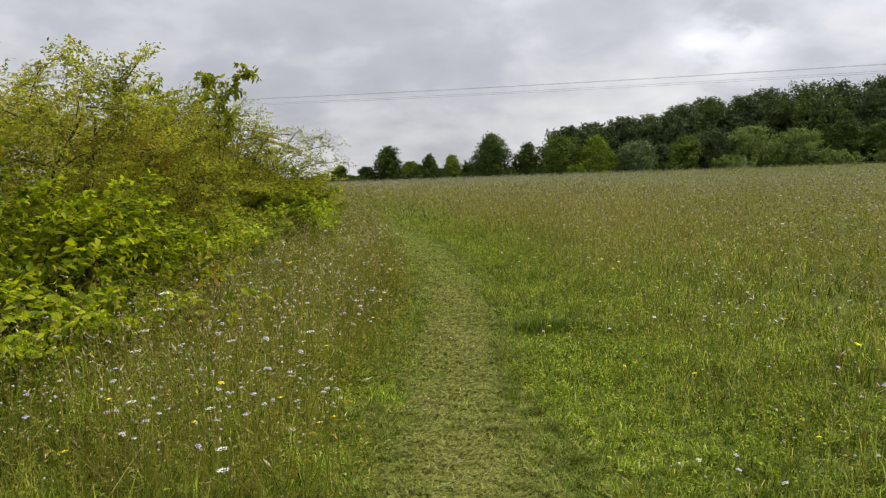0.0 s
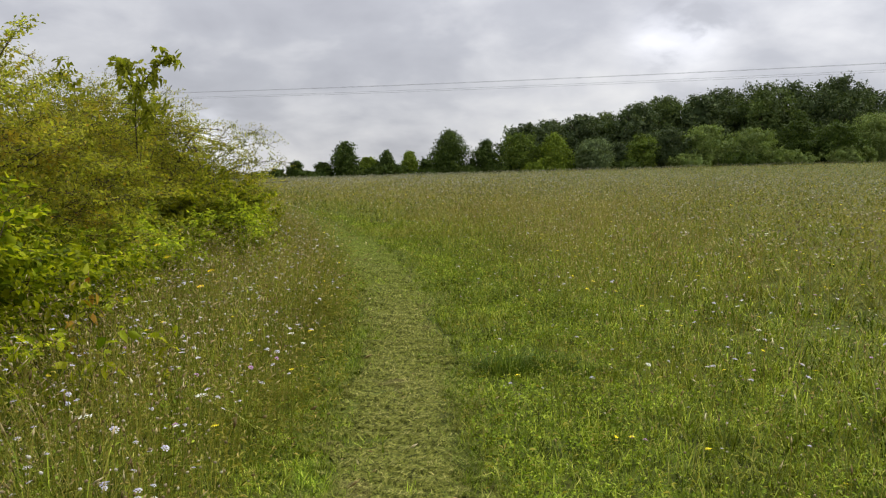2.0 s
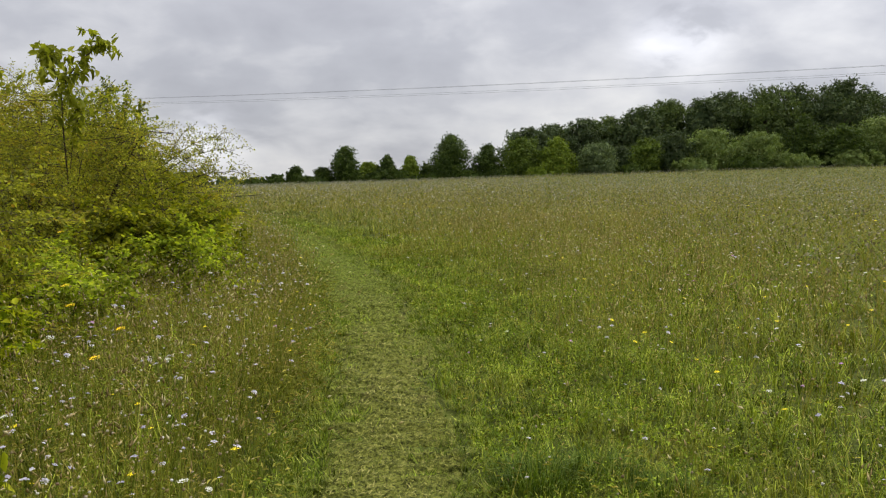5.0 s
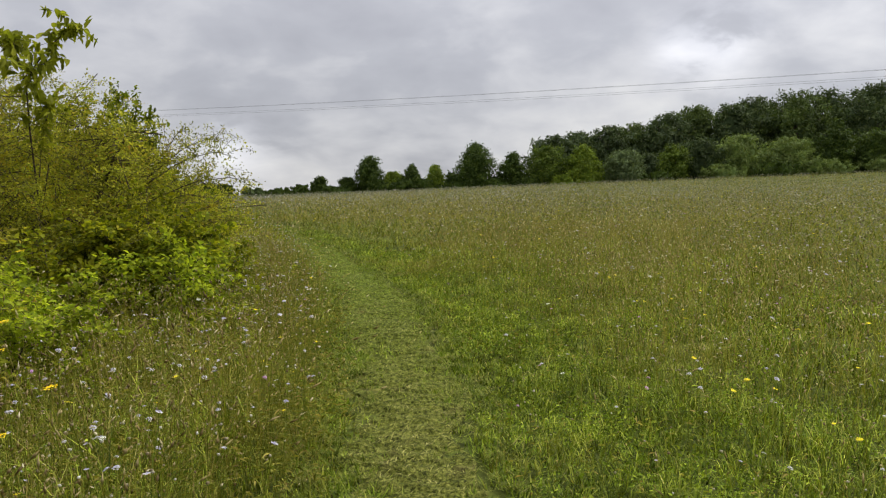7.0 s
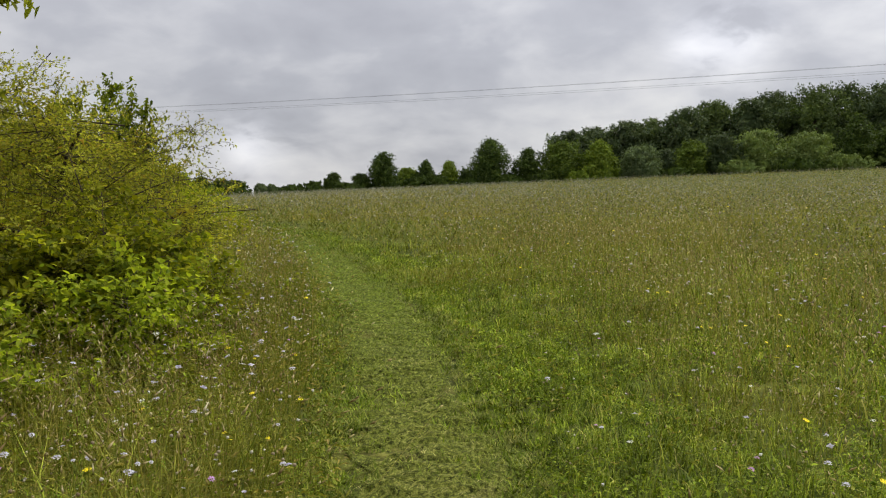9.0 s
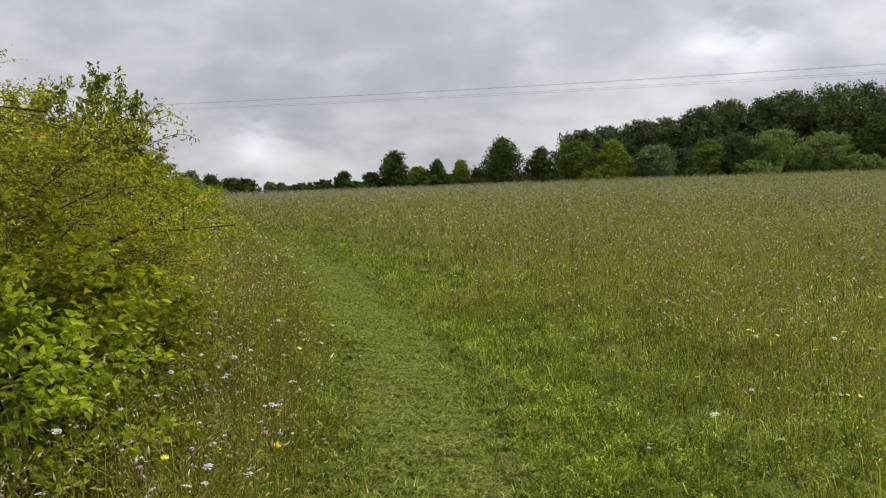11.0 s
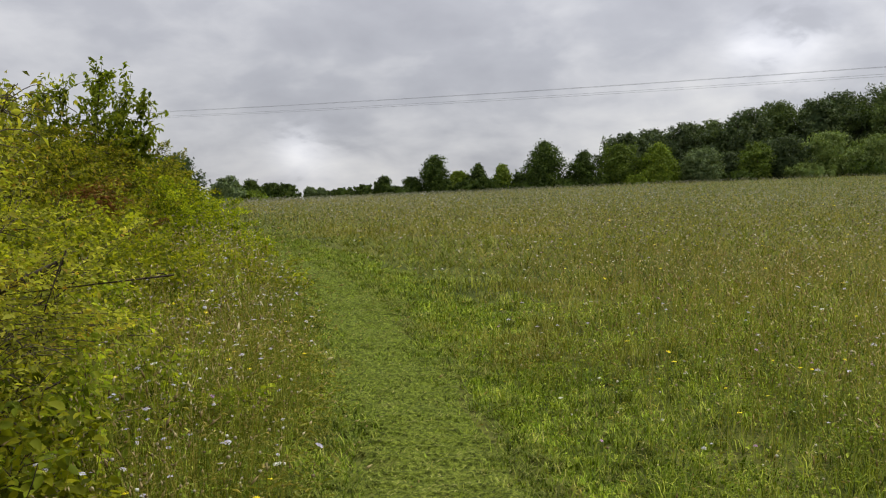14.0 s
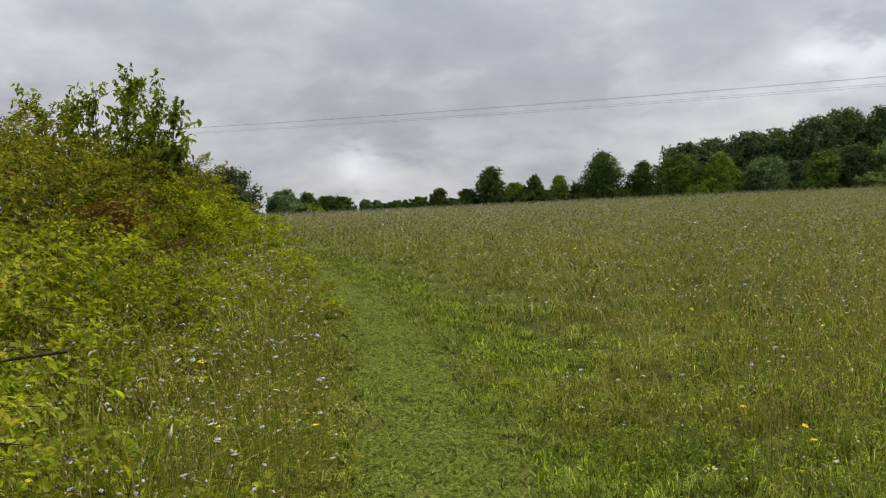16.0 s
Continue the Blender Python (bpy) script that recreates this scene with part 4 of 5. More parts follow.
def shrub(name, label, category, at, lobes, twigs, leaves, size, mat, length=(0.2, 0.5), asp=0.55, up=0.25, spread=0.5, stems=5, sprays=0.05, inner=0.3, droop=0.15, stem_r=0.03, group="", heart=3000):
    """A bush: stems from one root, thin twigs, and leaves along the twigs. Lobes: centre and radii about the root, in metres."""
    x0, y0 = at
    z0 = float(gz(x0, y0))
    root = new(name)
    root.location = (x0, y0, z0)
    tagged(root, label, category, group)
    per = 13
    nb = max(8, twigs // per)
    twigs = nb * per
    shrunk = [(a, b, c, max(0.1, d - 0.05), max(0.1, e - 0.05), max(0.1, f - 0.12)) for a, b, c, d, e, f in lobes]
    B, O = anchors(shrunk, nb, inner + 0.25)
    B[:, 2] += gz(B[:, 0] + x0, B[:, 1] + y0) - z0
    up3 = np.array([0, 0, 1.0])
    D0 = unit(O * np.array([1, 1, 0.55]) + up3 * up * 0.8 + rng.normal(0, 0.38, B.shape) * np.array([1, 1, 0.7]))
    # every branchlet grows away from the heart of the nearest lobe
    L0 = np.asarray(shrunk, float)
    heart_of = np.argmin((((B[:, None] - L0[None, :, :3]) / L0[None, :, 3:]) ** 2).sum(-1), 1)
    away = ((B - L0[heart_of, :3])[:, :2] * D0[:, :2]).sum(1) < 0
    D0[away, :2] *= -1
    Lb = rng.uniform(0.42, 0.85, nb) * length[1] / 0.5
    Lb = np.where(rng.random(nb) < sprays, Lb * 1.35, Lb)
    S0 = B - D0 * (Lb * 0.65)[:, None]
    lat = unit(np.cross(D0, up3 + rng.normal(0, 0.25, B.shape)))
    # twigs leave each branchlet to both sides, in one arching spray
    f = (np.arange(per) + 0.6) / per
    sgn = np.where(np.arange(per) % 2 == 0, 1.0, -1.0)
    P = S0[:, None] + D0[:, None] * (f[None] * Lb[:, None])[..., None] - up3 * (droop * (f[None] * Lb[:, None]) ** 2)[..., None]
    D = unit(D0[:, None] * 0.75 + lat[:, None] * sgn[None, :, None] * 0.8 + rng.normal(0, spread * 0.5, P.shape) * np.array([1, 1, 0.45]) - up3 * 0.08)
    L = rng.uniform(length[0] * 0.6, length[1] * 0.6, (nb, per)) * (1.15 - 0.6 * f)[None]
    P, D, L = P.reshape(-1, 3), D.reshape(-1, 3), L.ravel()
    a, b = P, P + D * L[:, None] - up3 * (droop * L ** 2)[:, None]
    a, b = np.concatenate([a, S0]), np.concatenate([b, S0 + D0 * Lb[:, None] - up3 * (droop * Lb ** 2)[:, None]])
    dd = unit(b - a)
    side_v = unit(np.cross(dd, np.array([0.2, 0.1, 1.0])))
    up_v = np.cross(side_v, dd)
    rr = np.concatenate([np.full(twigs, 0.0021), rng.uniform(0.003, 0.0055, nb)])[:, None]
    V = np.stack([a + side_v * rr, a - side_v * rr * 0.5 + up_v * rr, a - side_v * rr * 0.5 - up_v * rr, b], 1)
    k = np.arange(len(a))[:, None] * 4
    T = (k[:, :, None] + np.array([[0, 1, 3], [1, 2, 3], [2, 0, 3]])[None]).reshape(-1, 3)
    tagged(placed("branchwork", mesh_from("branchwork", V, [(T, 0)]), [M_BARK], root), kind="stuff")
    # leaves along the twigs
    s = (np.arange(leaves) + 0.5) / leaves
    s = (s[None] + rng.uniform(-0.4, 0.4, (twigs, leaves)) / leaves).clip(0, 1)
    pos = P[:, None] + D[:, None] * (s * L[:, None])[..., None] - up3 * (droop * (s * L[:, None]) ** 2)[..., None]
    pos = pos + rng.normal(0, 0.02, pos.shape) * np.array([1, 1, 0.5])
    ld = unit(D[:, None] * 0.5 + rng.normal(0, 0.6, pos.shape) * np.array([1, 1, 0.6]) + np.array([0, 0, -0.1]))
    pos, ld = pos.reshape(-1, 3), ld.reshape(-1, 3)
    inward = [(a, b, c, d * 0.74, e * 0.74, f * 0.74) for a, b, c, d, e, f in lobes if d >= 0.55] or lobes
    hp, ho = anchors(inward, heart, 0.5)
    hp[:, 2] += gz(hp[:, 0] + x0, hp[:, 1] + y0) - z0
    pos, ld = np.concatenate([pos, hp]), np.concatenate([ld, unit(np.cross(ho, rng.normal(0, 1, ho.shape)))])
    long_ = np.concatenate([rng.uniform(0.6, 1.2, len(pos) - heart) * size, rng.uniform(1.1, 1.7, heart) * size])
    tagged(placed("foliage", leaf_mesh("foliage", pos, ld, long_, asp, oval=size > 0.043 and y0 < 16), [mat], root), kind="stuff")
    # stems and limbs
    lob = np.asarray(lobes, float)
    for j in range(stems):
        t = lob[j % len(lob)]
        foot = np.array([t[0] * 0.35 + rng.normal(0, 0.12), t[1] * 0.35 + rng.normal(0, 0.12), 0.0])
        foot[2] = float(gz(x0 + foot[0], y0 + foot[1])) - z0 - 0.03
        head = t[:3] + rng.uniform(-0.4, 0.4, 3) * t[3:] + np.array([0, 0, 0.2 * t[5]])
        head[2] = max(head[2], 0.4)
        Vs, Qs = tube_arrays(limb_points(foot, head, 0.12), np.linspace(stem_r, stem_r * 0.35, 7))
        stem = placed("stem", mesh_from("stem", Vs, [(Qs, 0)]), [M_BARK], root)
        spine = Vs.reshape(7, 5, 3).mean(1)
        for i in rng.choice(nb, 12, replace=False):
            st = spine[rng.integers(2, 7)]
            if np.linalg.norm(S0[i] - st) > 0.65:
                continue
            v2, q2 = tube_arrays(limb_points(st, S0[i], 0.05), np.linspace(stem_r * 0.32, 0.004, 7), 4)
            placed("limb", mesh_from("limb", v2, [(q2, 0)]), [M_BARK], stem)
    return root


def rel(at, rows):
    """Lobes given in the plan, turned into offsets from the root."""
    return [(x - at[0], y - at[1], z, a, b, c) for x, y, z, a, b, c in rows]


def long_shoot(root, points, leaf_n, size, mat, radius=0.008, name="shoot", side_shoots=4, reach=(0.2, 0.45), first=3, lift=0.0):
    """A long bare shoot with hanging leaves at its upper end; points about the root."""
    pts = np.asarray(points, float)
    s = np.linspace(0, 1, 12)
    tt = np.linspace(0, 1, len(pts))
    curve = np.stack([np.interp(s, tt, pts[:, i]) for i in range(3)], 1)
    V, Q = tube_arrays(curve, np.linspace(radius, radius * 0.25, 12), 4)
    shoot = placed(name, mesh_from(name, V, [(Q, 0)]), [M_BARK], root)
    feet = [curve]
    for j in range(side_shoots):
        i = rng.integers(first, 10)
        dvec = unit(rng.normal(0, 0.9, 3) * np.array([1, 1, 0.55]) + np.array([0, 0, lift]) + unit(curve[i] - curve[i - 1]) * 0.6)
        line = limb_points(curve[i], curve[i] + dvec * rng.uniform(*reach), 0.02)
        v2, q2 = tube_arrays(line, np.linspace(radius * 0.4, 0.0015, 7), 3)
        placed("side_shoot", mesh_from("side_shoot", v2, [(q2, 0)]), [M_BARK], shoot)
        feet.append(line)
    feet = np.concatenate(feet[1:] + [curve[first:]])
    P = feet[rng.integers(0, len(feet), leaf_n)] + rng.normal(0, 0.025, (leaf_n, 3))
    D = unit(rng.normal(0, 0.7, (leaf_n, 3)) + np.array([0, 0, -0.45]))
    tagged(placed("foliage", leaf_mesh("foliage", P, D, rng.uniform(0.6, 1.2, leaf_n) * size, 0.5, oval=size > 0.05), [mat], shoot), kind="stuff")
    return shoot


at = (-3.6, 10.4)
broad = shrub("hawthorn", "tall yellow-green hawthorn rising over the hedge foot", "hawthorn", at, rel(at, [
    (-3.6, 10.2, 1.25, 1.3, 1.5, 1.2), (-2.8, 10.9, 1.4, 0.8, 1.0, 1.05), (-2.6, 11.8, 0.95, 0.7, 0.9, 0.9), (-4.6, 10.9, 1.3, 1.4, 1.6, 1.3), (-2.75, 10.4, 1.85, 0.5, 0.7, 0.58)]),
    5900, 13, 0.034, M_HAW, (0.18, 0.45), 0.55, 0.1, 0.45, 6, 0.04, heart=8000)
at = (-2.9, 9.2)
shrub("hazel_bush", "bright green broad-leaved hedge bush spilling over tall grass", "bush", at, rel(at, [
    (-3.3, 8.9, 0.8, 1.0, 1.2, 0.9), (-2.35, 9.6, 0.65, 0.65, 1.2, 0.65), (-2.2, 8.4, 0.4, 0.6, 0.9, 0.45), (-2.3, 11.0, 0.45, 0.55, 0.8, 0.5)]),
    2900, 12, 0.052, M_BROAD, (0.18, 0.42), 0.62, 0.1, 0.5, 5, 0.04, heart=4000)
at = (-3.6, 10.4)
long_shoot(broad, [(0.3, 0.1, 1.9), (0.45, 0.0, 2.15), (0.62, 0.1, 2.3)], 90, 0.045, M_HAW)

at = (-4.1, 15.9)
thorn = shrub("hawthorn", "spreading yellow-green hawthorn with fine arching branches", "hawthorn", at, rel(at, [
    (-4.8, 15.8, 1.3, 1.5, 1.4, 1.45), (-3.6, 15.2, 1.25, 1.0, 1.0, 1.12), (-3.1, 16.2, 1.05, 0.85, 1.0, 1.0), (-2.8, 14.7, 0.7, 0.8, 0.8, 0.7), (-2.5, 15.7, 1.0, 0.6, 0.8, 0.7), (-2.15, 16.0, 0.9, 0.45, 0.7, 0.5), (-2.35, 15.15, 0.8, 0.5, 0.6, 0.5), (-2.85, 15.1, 1.5, 0.6, 0.65, 0.7), (-5.6, 14.2, 1.3, 1.3, 1.5, 1.3)]),
    9600, 17, 0.027, M_HAW, (0.2, 0.55), 0.55, 0.05, 0.42, 10, 0.05, droop=0.3, heart=9000)
ox, oy = at
oz = float(gz(ox, oy))


def to_root(x, y, z):
    """A place in the plan, with its height above the ground there, about the hawthorn's root."""
    return (x - ox, y - oy, float(gz(x, y)) + z - oz)


long_shoot(thorn, [to_root(-3.14, 14.8, 1.2), to_root(-3.09, 14.6, 1.75), to_root(-3.05, 14.5, 2.08), to_root(-2.86, 14.46, 2.3), to_root(-2.68, 14.42, 2.43), to_root(-2.58, 14.4, 2.42)], 260, 0.085, M_SHOOT, 0.010, side_shoots=12, reach=(0.12, 0.32), first=3)
long_shoot(thorn, [to_root(-3.06, 14.53, 1.95), to_root(-3.13, 14.58, 2.2), to_root(-3.25, 14.68, 2.36), to_root(-3.38, 14.78, 2.42)], 190, 0.09, M_SHOOT, 0.007, side_shoots=7, reach=(0.15, 0.32), first=4)
long_shoot(thorn, [to_root(-3.1, 14.75, 1.3), to_root(-3.02, 14.66, 1.7), to_root(-2.88, 14.6, 1.95)], 130, 0.08, M_SHOOT, 0.006, side_shoots=8, reach=(0.12, 0.3), first=4)
long_shoot(thorn, [to_root(-4.1, 15.5, 1.9), to_root(-4.15, 15.4, 2.2), to_root(-4.3, 15.3, 2.4)], 140, 0.085, M_SHOOT, 0.008, side_shoots=5)
for leaf_count, ends in ((260, [(-2.8, 16.0, 1.25), (-2.5, 15.92, 1.6), (-2.36, 15.88, 1.8), (-2.27, 15.86, 1.9)]), (320, [(-2.6, 15.9, 1.45), (-2.25, 15.8, 1.7), (-2.0, 15.7, 1.78), (-1.87, 15.66, 1.75)]),
                         (380, [(-2.6, 15.7, 1.35), (-2.1, 15.4, 1.6), (-1.75, 15.15, 1.66), (-1.52, 14.95, 1.6)]), (340, [(-2.5, 15.4, 1.2), (-1.9, 15.05, 1.42), (-1.5, 14.75, 1.46), (-1.27, 14.57, 1.38)]),
                         (280, [(-2.6, 15.6, 1.1), (-2.1, 15.35, 1.3), (-1.75, 15.1, 1.28)]), (220, [(-2.6, 15.6, 0.9), (-2.1, 15.5, 1.05), (-1.65, 15.4, 0.95)]), (160, [(-2.7, 14.8, 0.75), (-2.1, 14.7, 0.75), (-1.75, 14.6, 0.62)]),
                         (120, [(-2.3, 15.2, 0.5), (-1.75, 15.1, 0.62), (-1.35, 15.05, 0.58)])):
    long_shoot(thorn, [to_root(a - 0.08, b + 0.03, c - 0.11) for a, b, c in ends], leaf_count, 0.027, M_HAW, 0.005, "branch", 18, (0.10, 0.26))

at = (-3.0, 13.6)
shrub("bramble", "low tangled green bramble at the foot of the hedge", "bramble", at, rel(at, [
    (-3.2, 13.4, 0.35, 1.0, 1.0, 0.55), (-2.5, 14.4, 0.35, 0.65, 0.9, 0.45), (-3.6, 12.5, 0.5, 0.9, 0.9, 0.6), (-2.5, 13.0, 0.38, 0.65, 0.9, 0.58), (-2.1, 15.0, 0.5, 0.5, 0.8, 0.5), (-1.95, 14.5, 0.42, 0.55, 0.9, 0.52), (-2.4, 16.6, 0.25, 0.7, 1.0, 0.5), (-3.1, 17.6, 0.3, 0.8, 1.0, 0.55)]), 4700, 12, 0.044, M_BRAMBLE, (0.15, 0.4), 0.65, 0.2, 0.6, 5, 0.06, stem_r=0.012)

at = (-2.4, 15.0)
shrub("field_maple", "young yellow-green field maple growing through the hawthorn", "bush", at, rel(at, [
    (-2.6, 14.7, 0.55, 0.65, 0.7, 0.6), (-2.1, 15.2, 0.5, 0.5, 0.7, 0.5), (-2.0, 14.6, 0.3, 0.5, 0.7, 0.4), (-2.15, 14.95, 0.85, 0.5, 0.6, 0.45)]), 2000, 11, 0.046, M_LIME, (0.16, 0.4), 0.7, 0.25, 0.55, 4, 0.04, stem_r=0.012, heart=1500)


def sapling(label, x, y, tips, mat, leaves, size):
    """A knee-high young shrub: bent shoots from one root with a few broad leaves."""
    root = new("dogwood_sapling")
    root.location = (x, y, float(gz(x, y)))
    tagged(root, label, "sapling", group="saplings at the hedge foot")
    for tx_, ty_, tz_ in tips:
        long_shoot(root, [(0, 0, -0.02), ((tx_ - x) * 0.4, (ty_ - y) * 0.4, tz_ * 0.55), (tx_ - x, ty_ - y, tz_)], leaves, size, mat, 0.004, "shoot", 4, (0.08, 0.18), 4)


sapling("young yellow-green dogwood sapling with a reddened tip", -1.55, 9.62, ((-1.49, 9.79, 0.8), (-1.6, 9.7, 0.62)), M_RUST, 22, 0.08)
sapling("young yellow-green dogwood sapling in the grass", -1.42, 9.2, ((-1.18, 9.24, 0.62), (-1.4, 9.1, 0.5), (-1.6, 9.05, 0.62)), M_BROAD, 30, 0.085)
sapling("young yellow-green dogwood sapling in the grass", -1.15, 9.75, ((-1.03, 9.66, 0.56), (-1.25, 9.9, 0.5)), M_BROAD, 20, 0.075)
sapling("young yellow-green dogwood sapling in the grass", -1.75, 8.7, ((-1.6, 8.6, 0.62), (-1.85, 8.5, 0.6), (-1.95, 8.9, 0.72)), M_BROAD, 36, 0.08)
sapling("young dark green dogwood sapling at the foot of the hawthorn", -2.22, 15.4, ((-2.2, 15.38, 1.08), (-2.05, 15.3, 0.85), (-2.36, 15.3, 0.8)), M_DOGWOOD, 34, 0.085)

at = (-4.5, 19.4)
shrub("low_thicket", "low yellow-green thicket growing into the grass", "bush", at, rel(at, [
    (-4.6, 19.6, 0.5, 1.1, 1.9, 0.85), (-3.9, 18.6, 0.3, 0.8, 1.3, 0.5), (-4.0, 21.2, 0.3, 0.8, 1.3, 0.45), (-5.4, 18.3, 0.8, 1.1, 1.2, 0.95), (-3.3, 19.2, 0.2, 0.6, 1.2, 0.4), (-3.6, 22.6, 0.2, 0.5, 0.9, 0.35)]), 4100, 11, 0.054, M_LIME, (0.18, 0.42), 0.55, 0.2, 0.55, 6, 0.05, stem_r=0.015)

at = (-6.6, 22.4)
shrub("hawthorn", "dense olive-green hawthorn in the field hedge", "hawthorn", at, rel(at, [
    (-6.3, 21.0, 0.9, 1.3, 1.7, 1.1), (-7.5, 23.9, 1.1, 1.3, 1.7, 1.25), (-5.5, 22.4, 0.5, 0.8, 1.5, 0.75), (-6.7, 24.6, 0.75, 0.7, 0.9, 0.95), (-7.0, 26.2, 1.2, 0.8, 0.8, 0.85), (-7.9, 26.2, 1.5, 0.95, 0.9, 0.95), (-8.7, 25.2, 1.45, 1.25, 1.3, 1.35)]), 5700, 9, 0.058, M_OLIVE, (0.2, 0.5), 0.6, 0.12, 0.5, 7, 0.05)

at = (-6.45, 24.2)
shrub("spindle_bush", "small bush with reddened brown-green leaves", "bush", at, rel(at, [(-6.35, 24.0, 0.95, 0.55, 0.5, 0.45), (-5.85, 24.2, 0.65, 0.4, 0.4, 0.35)]), 620, 11, 0.042, M_RED, (0.15, 0.35), 0.5, 0.2, 0.5, 4, 0.04, stem_r=0.012)

at = (-6.0, 26.9)
shrub("privet_bush", "fresh bright green bush at the hedge foot", "bush", at, rel(at, [(-6.25, 26.2, 0.45, 0.75, 0.9, 0.65), (-6.6, 28.2, 0.55, 0.85, 1.3, 0.7), (-6.35, 25.9, 0.75, 0.65, 0.8, 0.8), (-7.9, 29.6, 0.5, 0.9, 1.5, 0.75), (-5.2, 26.2, 0.2, 0.55, 1.5, 0.35)]), 3400, 12, 0.048, M_BROAD, (0.15, 0.35), 0.5, 0.3, 0.5, 5, 0.04, stem_r=0.012)

at = (-8.05, 27.4)
dog = shrub("dogwood_tree", "open green many-stemmed small tree above the hedge", "tree", at, rel(at, [
    (-7.85, 27.0, 1.85, 0.7, 0.7, 0.55), (-8.85, 27.2, 1.75, 0.85, 0.8, 0.55), (-7.4, 26.8, 1.55, 0.45, 0.6, 0.45)]),
    330, 11, 0.075, M_DOGWOOD, (0.2, 0.45), 0.42, 0.2, 0.5, 6, 0.08, inner=0.6, stem_r=0.03, heart=40)
dx, dy = at
for tx_, ty_, tz_ in ((-9.35, 26.8, 2.75), (-9.0, 27.1, 2.55), (-8.75, 26.9, 2.8), (-8.3, 26.8, 2.85), (-8.0, 27.2, 2.4), (-7.7, 26.8, 3.05), (-7.38, 26.4, 3.0), (-7.05, 26.7, 2.8), (-6.75, 26.6, 2.5), (-6.6, 26.5, 2.25), (-6.8, 26.9, 1.95), (-7.4, 27.0, 2.4)):
    tx_, tz_ = tx_ - 0.06, tz_ + 0.03
    fx, fy = 0.55 * tx_ + 0.45 * dx, 0.5 * ty_ + 0.5 * dy
    lift = float(gz(tx_, ty_) - gz(dx, dy))
    long_shoot(dog, [(fx - dx, fy - dy, 1.0 + lift), (0.8 * tx_ + 0.2 * dx - dx, ty_ - dy, 0.62 * tz_ + 0.4 + lift), (tx_ - dx, ty_ - dy, tz_ + 0.2 + lift)], 270, 0.105, M_DOGWOOD, 0.014, "branch", 11, (0.24, 0.5), 5, 0.15)
at = (-8.0, 28.6)
shrub("hawthorn", "rounded olive hawthorn behind the small tree", "hawthorn", at, rel(at, [
    (-8.0, 27.9, 1.2, 1.2, 1.2, 1.15), (-8.9, 30.0, 1.0, 1.5, 2.0, 1.2), (-9.3, 26.6, 1.1, 1.2, 1.5, 1.25), (-10.6, 27.6, 1.5, 1.2, 1.4, 1.4), (-9.2, 27.3, 1.8, 1.1, 1.0, 0.85)]), 3800, 11, 0.058, M_OLIVE, (0.22, 0.5), 0.6, 0.12, 0.5, 6, 0.04)


